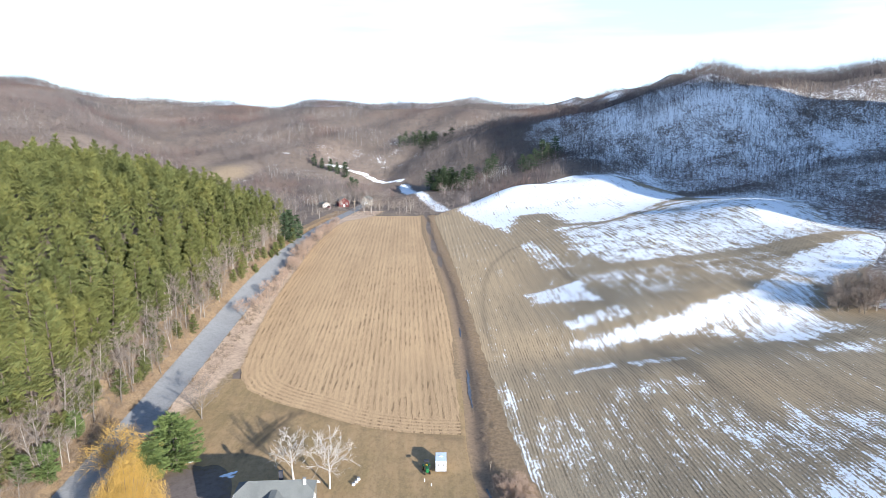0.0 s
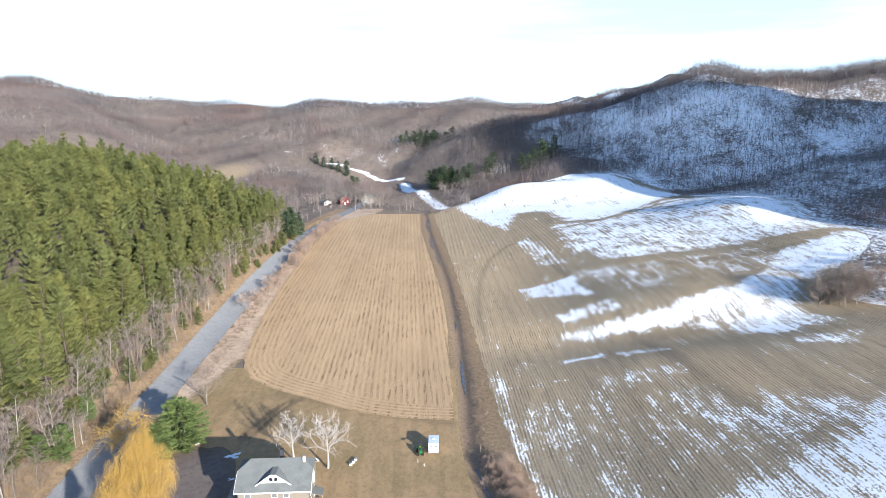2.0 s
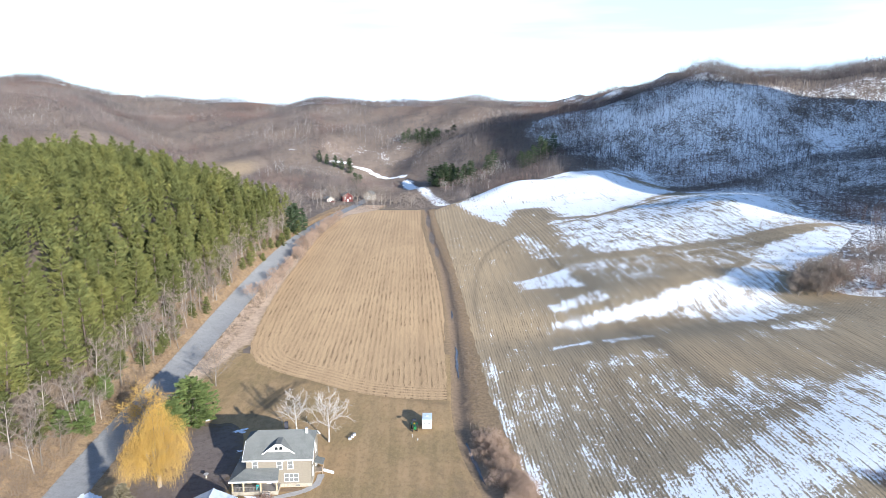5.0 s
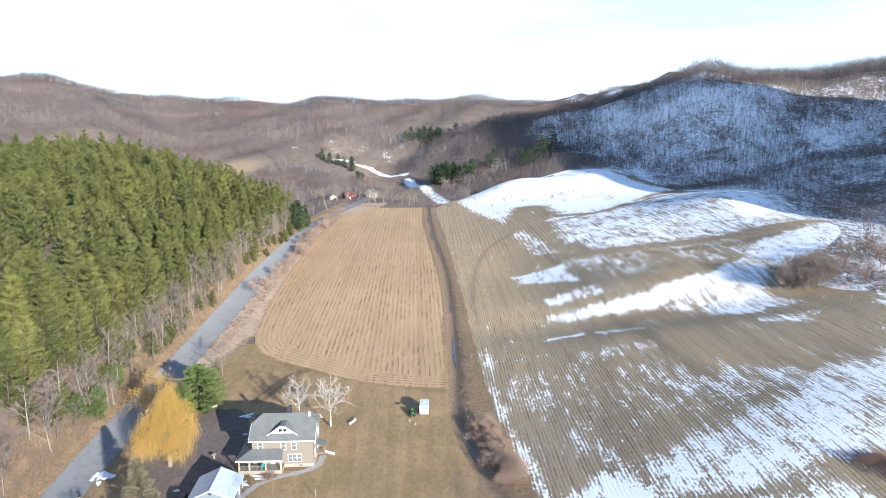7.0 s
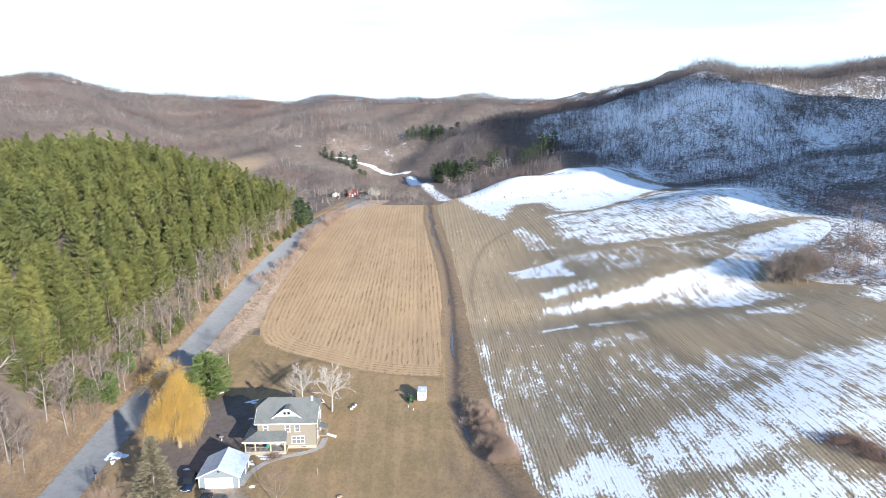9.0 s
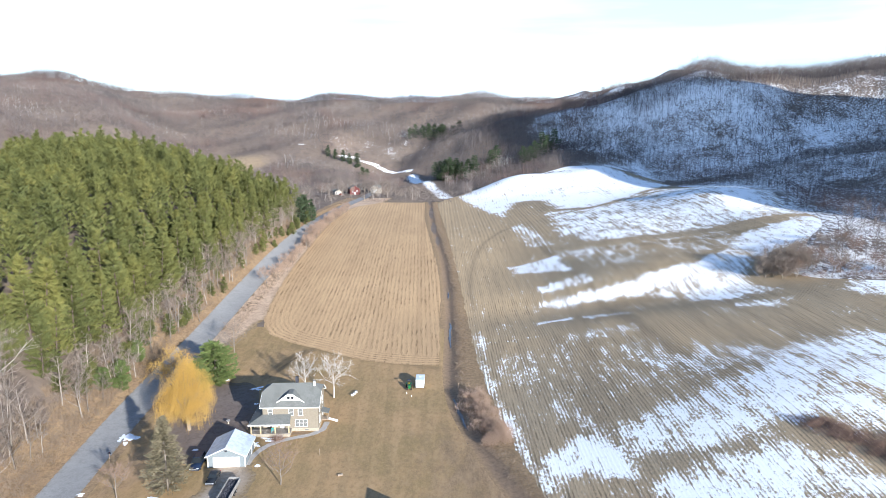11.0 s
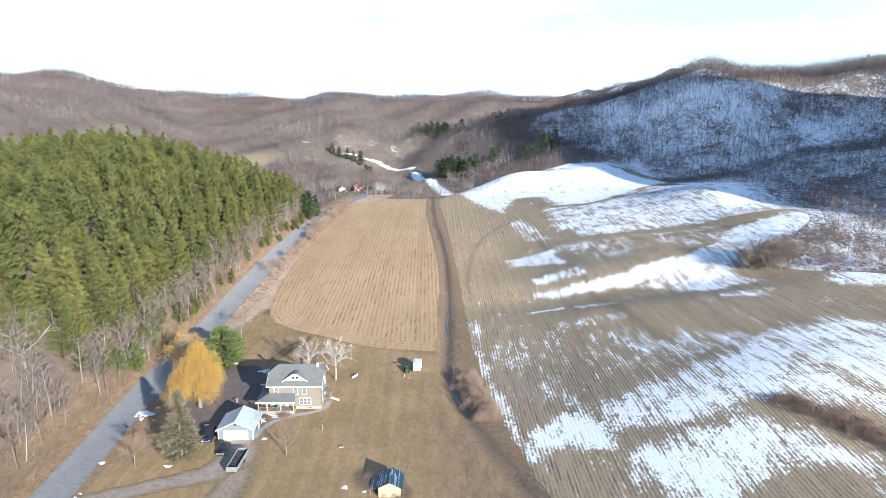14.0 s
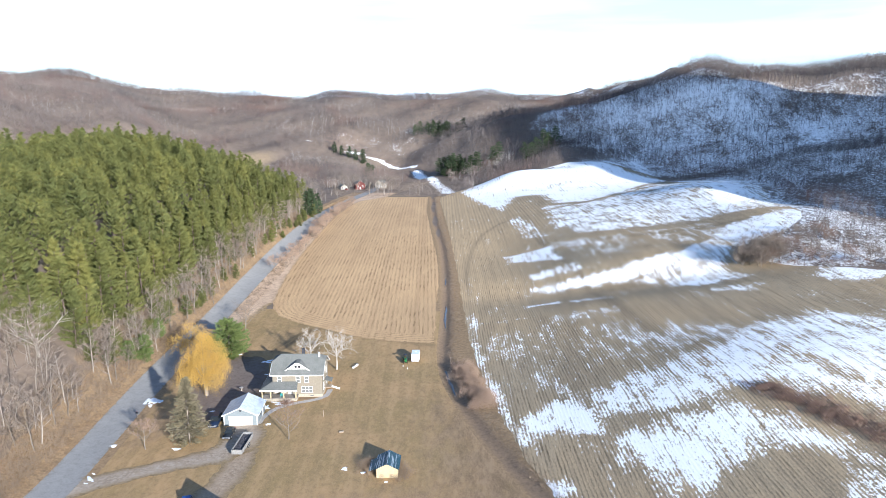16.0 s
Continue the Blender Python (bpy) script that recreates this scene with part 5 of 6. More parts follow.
def old_shed(at, turn):
    e = thing("shed", "small cream shed with patched dark metal roof", "shed", at, turn)
    W, D, E, R = 2.0, 4.6, 2.0, 3.0
    part("wall", prism([(-W, -0.2), (W, -0.2), (W, E), (0, R - 0.1), (-W, E)], 0, D), M_SHEDWALL, e)
    k = (R - E) / W
    for q in (-1, 1):
        for i in range(6):
            y0, y1 = -0.3 + i * 0.87, -0.3 + (i + 1) * 0.87 + 0.05
            dz = 0.012 * (i % 2)
            part("roof_sheet", solid([(0, y0, R + dz), (q * (W + 0.3), y0, E - 0.3 * k + dz), (q * (W + 0.3), y1, E - 0.3 * k + dz), (0, y1, R + dz)], [[0, 1, 2, 3]], 0.03), M_SHEDROOF, e)
    part("ridge_board", prism([(-0.16, R - 0.02), (0, R + 0.06), (0.16, R - 0.02)], -0.32, D + 0.35), M_SHEDROOF, e)
    part("lean_to", solid([(-W, 0.6, 1.7), (-W, D, 1.7), (-W - 1.6, D, 1.0), (-W - 1.6, 0.6, 1.0)], [[0, 1, 2, 3]], 0.05), M_SHEDROOF, e)
    for y in (0.7, 2.5, D - 0.1):
        part("lean_to_post", box(-W - 1.55, -W - 1.45, y - 0.05, y + 0.05, -0.2, 1.0), M_OLDWOOD, e)
    return e


def wagon_wheel(at, turn, r=0.45):
    e = thing("wagon_wheel", "old wooden wagon wheel leaning on the shed", "wagon wheel", at, turn, "wheels on the shed")
    rim = bmesh.new()
    n = 20
    for i in range(n):
        a, b = 2 * math.pi * i / n, 2 * math.pi * (i + 1) / n
        tube((r * math.cos(a), 0, r + r * math.sin(a)), (r * math.cos(b), 0, r + r * math.sin(b)), 0.03, n=6, bm=rim)
    part("rim", rim, M_OLDWOOD, e)
    for i in range(4):
        a = math.pi * i / 4
        part("spoke", tube((-r * math.cos(a), 0, r - r * math.sin(a)), (r * math.cos(a), 0, r + r * math.sin(a)), 0.02, n=6), M_OLDWOOD, e)
    part("hub", tube((0, -0.07, r), (0, 0.07, r), 0.08), M_OLDWOOD, e)
    return e


def camper(at, turn):
    e = thing("enclosed_trailer", "white boxy enclosed trailer with pale roof", "trailer", at, turn)
    W, L = 1.05, 3.4
    part("body", box(-W, W, 0, L, 0.45, 2.45, 0.06), M_CAMPER, e)
    part("roof", box(-W - 0.03, W + 0.03, -0.03, L + 0.03, 2.44, 2.54, 0.03), M_CAMPTOP, e)
    part("roof_vent", box(-0.3, 0.3, 1.6, 2.2, 2.54, 2.66, 0.03), M_CAMPER, e)
    for x in (-0.5, 0.5):
        part("window_pane", box(x - 0.2, x + 0.2, -0.045, -0.02, 1.6, 1.95), M_GLASS, e)
    part("rear_door", box(-W + 0.15, W - 0.15, -0.03, 0.02, 0.55, 2.3), M_CAMPER, e)
    part("door_bar", box(-W + 0.1, W - 0.1, -0.05, -0.02, 1.38, 1.46), M_TRAILER, e)
    for q in (-1, 1):
        part("tail_light", box(q * 0.85 - 0.08, q * 0.85 + 0.08, -0.04, 0.0, 0.6, 0.78), M_RED, e)
        wheel(e, q * (W - 0.08), 1.6, 0.32, 0.2)
    part("bumper", box(-W, W, -0.12, -0.02, 0.36, 0.48), M_TRAILER, e)
    return e


def tractor(at, turn):
    e = thing("tractor", "green tractor with yellow wheels standing on the lawn", "tractor", at, turn)
    part("hood", box(-0.42, 0.42, -1.9, -0.2, 0.75, 1.55, 0.12), M_GREEN, e)
    part("chassis", box(-0.3, 0.3, -1.7, 1.0, 0.5, 0.8, 0.04), M_GREEN, e)
    part("fender", box(-0.95, -0.5, 0.1, 1.2, 1.3, 1.42, 0.05), M_GREEN, e)
    part("fender", box(0.5, 0.95, 0.1, 1.2, 1.3, 1.42, 0.05), M_GREEN, e)
    part("seat", box(-0.25, 0.25, 0.3, 0.75, 1.1, 1.5, 0.08), M_YELLOW, e)
    part("steering_wheel", tube((0, -0.1, 1.6), (0, -0.07, 1.64), 0.2, n=16), M_TYRE, e)
    for q in (-1, 1):
        t = part("rear_wheel", tube((q * 0.55, 0.65, 0.72), (q * 0.98, 0.65, 0.72), 0.72, n=22), M_TYRE, e)
        part("rim", tube((q * 0.9, 0.65, 0.72), (q * 1.0, 0.65, 0.72), 0.4, n=16), M_YELLOW, t)
        t = part("front_wheel", tube((q * 0.5, -1.45, 0.4), (q * 0.75, -1.45, 0.4), 0.4, n=18), M_TYRE, e)
        part("rim", tube((q * 0.7, -1.45, 0.4), (q * 0.77, -1.45, 0.4), 0.22, n=14), M_YELLOW, t)
        part("roll_bar", tube((q * 0.5, 0.9, 1.0), (q * 0.5, 0.9, 2.4), 0.05), M_LOAD, e)
    part("canopy", box(-0.6, 0.6, 0.1, 1.2, 2.4, 2.5, 0.04), M_LOAD, e)
    part("exhaust", tube((0.2, -1.2, 1.5), (0.2, -1.2, 2.2), 0.04), M_LOAD, e)
    return e


def on(x, y, dz=0.02):
    return (x, y, float(land(x, y)) + dz)


# ---- the farmyard ----
def patch(name, x, y, rx, ry, turn, material, label, category, dz=0.05, seed=0, kind="structure", thick=0.0, rough=0.22, group=""):
    """An uneven rounded patch laid on the ground, domed where it is thick."""
    r = np.random.default_rng(seed)
    n, rings = 40, 5
    t = np.arange(n) * 2 * np.pi / n
    w = 1 + rough * sum(np.sin(k * t + r.uniform(0, 6.28)) * r.uniform(0.3, 1.0) / k ** 0.7 for k in (2, 3, 5, 7, 11, 13))
    c, s = math.cos(radians(turn)), math.sin(radians(turn))
    V = [(x, y, float(land(x, y)) + dz + thick)]
    rim = [0.0] + [k / rings for k in range(1, rings + 1) for _ in range(n)]
    for k in range(1, rings + 1):
        f = k / rings
        u, v = rx * w * f * np.cos(t), ry * w * f * np.sin(t)
        X, Y = x + c * u - s * v, y + s * u + c * v
        Z = land(X, Y) + dz + thick * math.sqrt(max(0.0, 1 - f * f)) - (0.06 if k == rings else 0)
        V += list(zip(X, Y, Z))
    F = [[0, 1 + i, 1 + (i + 1) % n] for i in range(n)]
    T = []
    for k in range(rings - 1):
        for i in range(n):
            a, b = 1 + k * n + i, 1 + k * n + (i + 1) % n
            F += [[a, a + n, b + n], [a, b + n, b]]
    ob = sheet(name, V, F, material, label, {"rim": rim}, category=category, kind=kind)
    return tagged(ob, group=group) if group else ob


def ribbon(name, pts, width, dz, material, label, category, n=50):
    """A lane along plan points."""
    p = np.array(pts, float)
    t = np.linspace(0, len(p) - 1, n)
    k = np.arange(len(p))
    X, Y = np.interp(t, k, p[:, 0]), np.interp(t, k, p[:, 1])
    for _ in range(6):
        X[1:-1], Y[1:-1] = (X[:-2] + 2 * X[1:-1] + X[2:]) / 4, (Y[:-2] + 2 * Y[1:-1] + Y[2:]) / 4
    dx, dy = np.gradient(X), np.gradient(Y)
    ln = np.hypot(dx, dy)
    w = np.interp(t, k, width) if isinstance(width, (list, tuple)) else np.full(n, width)
    w = w * (1 + 0.08 * np.sin(t * 9) + 0.05 * np.sin(t * 23))
    f = np.linspace(-0.5, 0.5, 9)
    GXX = X[:, None] - (dy / ln * w)[:, None] * f
    GYY = Y[:, None] + (dx / ln * w)[:, None] * f
    return sheet(name, np.stack([GXX, GYY, land(GXX, GYY) + dz], -1).reshape(-1, 3), grid_quads(9, n), material, label, {"rim": np.tile(np.abs(f) * 2, n)}, category=category)


M_TRACK = soil_material("worn_track", (0.32, 0.245, 0.175), (0.25, 0.188, 0.132), (0.42, 0.34, 0.26), 0.25, False, 2.6, 0.5, (0.30, 0.222, 0.130), (0.36, 1.0))
ribbon("driveway", [(-60, 49.5), (-50, 55.8), (-42, 60), (-36, 63), (-33, 69), (-35.5, 76)], [7, 5.0, 5.4, 7.5, 9, 8.2], 0.075, M_GRAVEL, "pale gravel driveway from the road to the garage", "driveway")
ribbon("drive_spur", [(-36, 40), (-32, 51), (-31, 58), (-31.5, 66)], [6, 6, 6.4, 5], 0.06, M_TRACK, "worn gravel track behind the garage yard", "track")
ribbon("walkway", [(-32.6, 76.5), (-32.2, 80.7), (-30.6, 84.3), (-27.5, 86.8), (-22.6, 88.9), (-20.4, 91.2), (-20.3, 95)], 1.3, 0.085, M_CONCRETE, "pale concrete footpath along the house", "footpath")
# bare soil whose dark colour also paints in the shade beside the house
patch("bare_yard", -46.5, 97, 10.5, 23, 8, M_BARE_SHADE, "bare earth and leaf litter beside the house, darkened with painted shade", "bare earth", 0.045, 2, rough=0.12)
patch("flower_bed", -25.5, 89.6, 3.6, 0.9, 3, M_MUD, "dark mulched bed before the house", "flower bed", 0.065, 3)
farmhouse(on(-27.55, 95.0, 0), 3.5)
garage(on(-36.1, 75.6, 0), 4.5)
car("sport_utility_vehicle", "dark navy sport utility vehicle parked beside the garage", on(-42.0, 76.2, 0.06), 6, 5.3, 2.05, 1.9, M_NAVY, True)
car("sedan_car", "dark grey saloon car parked before the garage", on(-37.0, 71.0, 0.1), 3, 4.4, 1.75, 1.42, M_CARBLACK, False)
utility_trailer(on(-32.4, 66.2, 0.08), 1)
old_shed(on(-1.35, 56.0, 0), 1)
for q in (-0.95, 0.95):
    wagon_wheel(on(-1.35 + q, 55.75, 0), 0)
camper(on(-0.4, 112.6, 0.02), 0)
tractor(on(-3.2, 113.4, 0.02), 8).scale = (0.8, 0.8, 0.8)
rs = np.random.default_rng(50)
for i, (x, y, rx, ry, a, n) in enumerate(((-41.8, 112.4, 2.0, 0.9, 20, 3), (-31.5, 87.2, 1.8, 0.5, 8, 2), (-37.5, 84.5, 2.2, 1.0, 30, 3), (-59.4, 65.6, 0.9, 0.45, 10, 1), (-45.9, 65.1, 1.1, 0.6, 0, 2), (-61.4, 86.6, 1.5, 2.3, 30, 14),
                                          (-10.0, 59.0, 0.7, 0.6, 0, 4), (-6.2, 57.7, 0.4, 0.5, 60, 1), (-44.9, 82, 0.8, 0.35, 10, 1), (-39, 103.5, 0.9, 0.3, 0, 2), (-30.3, 76.4, 0.6, 0.5, 0, 1), (-1.4, 54.6, 0.35, 0.25, 0, 1), (-40, 88.5, 0.7, 0.4, 80, 2), (-57, 53.5, 0.6, 1.8, 60, 3), (-51, 117, 0.8, 0.4, 40, 3), (-33.4, 84.6, 0.9, 1.4, 60, 3), (-30.6, 86.2, 1.6, 0.6, 5, 2))):
    for j in range(n):
        k = 1.0 if n == 1 else (0.75 if j == 0 else float(rs.uniform(0.2, 0.45)))
        u, v = (0, 0) if j == 0 else rs.normal(0, 0.6, 2)
        patch("snow_patch", x + u * rx, y + v * ry, rx * k, ry * k, a + float(rs.uniform(-30, 30)), M_SNOW, "shrinking patch of old snow on the ground", "snow", 0.06, 20 + 10 * i + j, "", 0.04, 0.5, "old snow patches")


def yard_barrel(at):
    e = thing("barrel", "pale upturned tub standing on the lawn", "barrel", at, 0, "tubs on the lawn")
    part("body", tube((0, 0, 0), (0, 0, 0.45), 0.34, 0.30, 16), M_CAMPER, e)
    part("rim", tube((0, 0, 0.43), (0, 0, 0.48), 0.33, n=16), M_TRAILER, e)
    return e


for x, y in ((-16.9, 108.8), (-16.5, 109.7), (-16.2, 110.6)):
    yard_barrel(on(x, y))


def post(at, h, label, mat=None, r=0.06):
    e = thing("post", label, "post", at, 0)
    part("shaft", tube((0, 0, -0.3), (0, 0, h), r, r * 0.9, 8), mat or M_OLDWOOD, e)
    part("cap", tube((0, 0, h), (0, 0, h + 0.05), r * 1.2, r * 0.7, 8), mat or M_OLDWOOD, e)
    return e


post(on(-18.8, 80.4), 1.5, "weathered wooden garden post on the lawn")
post(on(9.3, 113.5), 1.2, "weathered fence post by the ditch")
post(on(-3.5, 109.7), 0.6, "short white marker post on the lawn", M_WHITE)
post(on(-2.2, 108.2), 0.5, "short white marker post on the lawn", M_WHITE)


def mailbox(at, turn):
    e = thing("mailbox", "dark metal mailbox on a wooden post by the road", "mailbox", at, turn)
    part("post", box(-0.06, 0.06, -0.06, 0.06, -0.3, 1.05), M_OLDWOOD, e)
    b = tube((0, -0.28, 1.2), (0, 0.28, 1.2), 0.14, n=14)
    part("box", b, M_LOAD, e)
    part("flag", box(0.14, 0.16, -0.05, 0.12, 1.2, 1.4), M_RED, e)
    return e


mailbox(on(-60.6, 78.0), 90)


def log_pile(at, turn):
    e = thing("log_pile", "few weathered logs lying on the lawn", "logs", at, turn)
    for i in range(2):
        part("log", tube((-0.5, 0.28 * i - 0.4, 0.13 + 0.02 * (i % 2)), (0.5, 0.34 * i - 0.36, 0.13), 0.13, 0.12, 10), M_OLDWOOD, e)
    return e


log_pile(on(-13.4, 73.5), 20)


def garden_chair(at, turn):
    e = thing("porch_chair", "teal plastic chair on the porch", "chair", at, turn)
    part("seat", box(-0.28, 0.28, -0.28, 0.28, 0.4, 0.46, 0.02), M_TEAL, e)
    part("backrest", box(-0.28, 0.28, 0.24, 0.3, 0.46, 1.05, 0.02), M_TEAL, e)
    for x in (-0.24, 0.24):
        for y in (-0.24, 0.24):
            part("leg", box(x - 0.03, x + 0.03, y - 0.03, y + 0.03, 0, 0.4), M_TEAL, e)
    return e


hm = pose(-27.55, 95.0, float(land(-27.55, 95.0)), 0, 0, 3.5)
garden_chair(hm @ Vector((-3.5, -6.3, 0.82)), 180)


# ---- the far farmstead ----
def far_house(name, label, at, turn, W, D, E, R, wall, roof):
    e = thing(name, label, "house", at, turn)
    part("wall", prism([(-W, -0.5), (W, -0.5), (W, E), (0, R - 0.1), (-W, E)], -D, D), wall, e)
    k = (R - E) / W
    for q in (-1, 1):
        part("roof_panel", solid([(0, -D - 0.4, R), (q * (W + 0.4), -D - 0.4, E - 0.4 * k), (q * (W + 0.4), D + 0.4, E - 0.4 * k), (0, D + 0.4, R)], [[0, 1, 2, 3]], 0.15), roof, e)
    for x in (-W * 0.5, W * 0.5):
        window(e, x, E * 0.55, 1.0, 1.3, -D)
    for y in (-D * 0.5, D * 0.4):
        window(e, y, E * 0.55, 1.0, 1.3, W, turn=90)
    part("door", box(-0.5, 0.5, -D - 0.05, -D + 0.02, 0, 2.1), M_WHITE, e)
    return e


far_house("far_farmhouse", "red wooden farmhouse among bare trees", on(-79, 497), 20, 4.0, 5.0, 4.8, 7.4, M_REDWALL, M_ROOF)
far_house("far_farmhouse", "cream wooden house among bare trees", on(-62, 512), -15, 3.6, 4.5, 4.4, 7.0, M_CREAMWALL, M_ROOF)
far_house("far_shed", "pale farm shed beside the road bend", on(-93, 492), 35, 3.0, 4.0, 3.0, 4.4, M_CREAMWALL, M_ROOF)

far_house("barn", "weathered wooden barn beside the gravel track", on(-25.5, 31.5), 12, 3.6, 6.0, 3.9, 6.3, M_OLDWOOD, M_SHEDROOF)
car("blue_car", "bright blue car parked on the gravel track", on(-35.3, 45.9, 0.08), 20, 4.5, 1.8, 1.5, M_BLUE, False)


def utility_pole(at, turn, h=9.5):
    e = thing("utility_pole", "weathered wooden utility pole beside the road", "utility pole", at, turn)
    part("pole", tube((0, 0, -0.5), (0, 0, h), 0.15, 0.10, 10), M_OLDWOOD, e)
    part("crossarm", box(-1.0, 1.0, -0.06, 0.06, h - 0.7, h - 0.55), M_OLDWOOD, e)
    for x in (-0.85, 0.0, 0.85):
        part("insulator", tube((x, 0, h - 0.55), (x, 0, h - 0.35), 0.05, 0.04, 8), M_GLASS, e)
    return e


utility_pole(on(-63.5, 452), 30)
car("small_red_car", "small red car parked by the far farmstead", on(-88, 486, 0.05), 60, 4.2, 1.7, 1.45, M_RED, False)


# ---- trees and brush round the farm ----
def willow_parts(h, R, seed, strands=9000):
    """A willow: forked limbs into a leaning egg-shaped crown of fine drooping yellow twigs."""
    r = np.random.default_rng(seed)
    lobes = np.array([(0.05, 0.0, 0.80, 0.50), (0.38, 0.25, 0.74, 0.42), (-0.40, 0.1, 0.68, 0.46), (0.62, -0.1, 0.56, 0.42), (-0.68, -0.1, 0.50, 0.42), (0.1, -0.45, 0.56, 0.46), (-0.2, 0.5, 0.62, 0.44), (0.3, 0.6, 0.50, 0.40), (-0.5, -0.45, 0.42, 0.38), (0.55, -0.5, 0.40, 0.38), (0.0, 0.0, 0.52, 0.60), (-0.05, 0.3, 0.92, 0.30)])
    n = 34
    i = r.integers(len(lobes), size=n)
    u = unit(r.normal(0, 1, (n, 3)))
    tip = lobes[i, :3] * [R, R, h] + u * (lobes[i, 3] * R * 0.62)[:, None] * [1, 1, 0.95]
    fork = np.array([0, 0, h * 0.16]) + r.normal(0, 0.12, (n, 3))
    knee = fork * 0.45 + tip * 0.55 + [0, 0, 0.5]
    trunk = join(rods([[0, 0, -0.4]], [[0, 0, h * 0.18]], np.array([0.5]), np.array([0.4]), 9),
                 rods(fork, knee, np.full(n, 0.15), np.full(n, 0.08), 5), rods(knee, tip, np.full(n, 0.08), np.full(n, 0.03), 4))
    i = r.integers(len(lobes), size=strands)
    u = unit(r.normal(0, 1, (strands, 3)))
    rad = lobes[i, 3] * R * (r.uniform(0.2, 1.0, strands) ** 0.5 + np.abs(r.normal(0, 0.16, strands)))
    p = lobes[i, :3] * [R, R, h] + u * rad[:, None] * [0.95, 0.95, 1.05]
    o = unit(u * [1, 1, 0.2] + r.normal(0, 0.8, u.shape) * [1, 1, 0.3])
    L = r.uniform(0.5, 2.9, strands) * (0.6 + 0.5 * (u[:, 2] < 0.2))
    up = np.array([0, 0, 1.0])
    a = p + o * (L * 0.30)[:, None] + up * (L * 0.12)[:, None]
    b = a + o * (L * 0.10)[:, None] - up * (L * 0.40)[:, None] + r.normal(0, 0.22, p.shape)
    c = b + o * (L * 0.01)[:, None] - up * (L * 0.50)[:, None] + r.normal(0, 0.22, p.shape)
    for q in (p, a, b, c):
        q[:, 2] = np.maximum(q[:, 2], 0.5 + 0.4 * np.abs(u[:, 0]))
    crown = join(blades(p, a, 0.028, r), blades(a, b, 0.03, r), blades(b, c, 0.027, r))
    return trunk, crown


w1 = tree_kind("willow_tree", willow_parts(15.0, 5.6, 1, 13000), M_BARK, M_WILLOW, "weeping willow with bright yellow hanging twigs", "willow tree", "", "crown")
w1.matrix_basis = pose(*on(-49.8, 90.5, 0))
w2 = tree_kind("willow_tree", bare_parts(10.5, 6.6, 2, 22, 8, 8, 0.03, 0.2, 0.85, 0.2, 0.055, 0.35), M_BARK, M_WILLOW, "sparse yellow willow reaching over the road", "willow tree", "", "crown")
w2.matrix_basis = pose(*on(-60.5, 109, 0), 0, 0, 10)

t = tree_kind("round_pine", pine_parts(10.8, 5.6, 70, 0.02, 15, 11, 5, 0.8, 0.2, 0.0, 0.36, 12, 0.1), M_BARK, M_NEEDLE_Y, "dense rounded green pine beside the yard", "pine tree", "")
t.matrix_basis = pose(*on(-52.9, 114.5, 0), 0, 0, 30)
t = tree_kind("round_pine", pine_parts(7.5, 3.2, 71, 0.02, 12, 10, 4, 0.7, 0.15, 0.0, 0.40, 10, 0.1), M_BARK, M_NEEDLE_Y, "smaller rounded green pine beside the yard", "pine tree", "")
t.matrix_basis = pose(*on(-55.8, 110.5, 0), 0, 0, 80)
t = tree_kind("spruce_tree", pine_parts(14.5, 4.7, 72, 0.05, 26, 10, 5, 0.6, 0.12, 0.15, 0.9, 8, 0.0, 0.03), M_BARK, M_SPRUCE, "thin brownish spruce by the driveway", "spruce tree", "")
t.matrix_basis = pose(*on(-44.1, 67.6, 0), 0, 0, 0)
cedars = [tree_kind("cedar_bush", pine_parts(h, R, 73 + i, 0.02, 12, 8, 4, 0.6, 0.14, 0.0, 0.45, 9, 0.1), M_BARK, M_NEEDLE_Y, "small bright green cedar on the road bank", "cedar", "road bank cedars") for i, (h, R) in enumerate(((5.0, 2.4), (6.0, 1.9)))]
plant(cedars, [(-73.0, 106.5), (-76.0, 104), (-76, 121)], np.random.default_rng(8), (0.85, 1.15))

ry = np.random.default_rng(61)
young = [tree_kind("young_pine", pine_parts(h, R, 140 + i, 0.04, 10, 6, 3, 0.7, 0.16, 0.0, 0.8, 6, 0.15), M_PINEBARK, M_NEEDLE, "young olive-green pine among the bank trees", "pine tree", "young bank pines") for i, (h, R) in enumerate(((5.5, 1.9), (4.0, 1.7), (7.0, 2.2)))]
plant(young, [(float(pine_edge(y) + ry.uniform(1.5, 8.5)), float(y)) for y in np.concatenate([np.arange(96, 170, 2.6), np.arange(170, 345, 7.0)])], ry, (0.7, 1.15), 0.1)

white = [tree_kind("white_tree", bare_parts(h, sp, 80 + i, 14, 6, 4, 0.02, 0.24, up, 0.3, 0.07), M_PALE, M_PALE, "pale-barked leafless tree behind the house", "bare tree", "pale yard trees", "crown")
         for i, (h, sp, up) in enumerate(((11, 5.6, 0.8), (10, 4.6, 0.9)))]
white[0].matrix_basis = pose(*on(-21.2, 107.6, 0), 0, 0, 20)
white[1].matrix_basis = pose(*on(-28.6, 110.5, 0), 0, 0, 160)
lone = [tree_kind("lawn_tree", bare_parts(h, sp, 85 + i, 16, 6, 5, 0.03, 0.12, 0.9, 0.2, 0.03), M_BARK, M_TWIG_R, "slim leafless lawn tree with reddish twigs", "bare tree", "lawn trees", "crown")
        for i, (h, sp) in enumerate(((8.5, 3.8), (6.5, 3.6)))]
lone[0].matrix_basis = pose(*on(-23.9, 69.9, 0), 0, 0, 0)
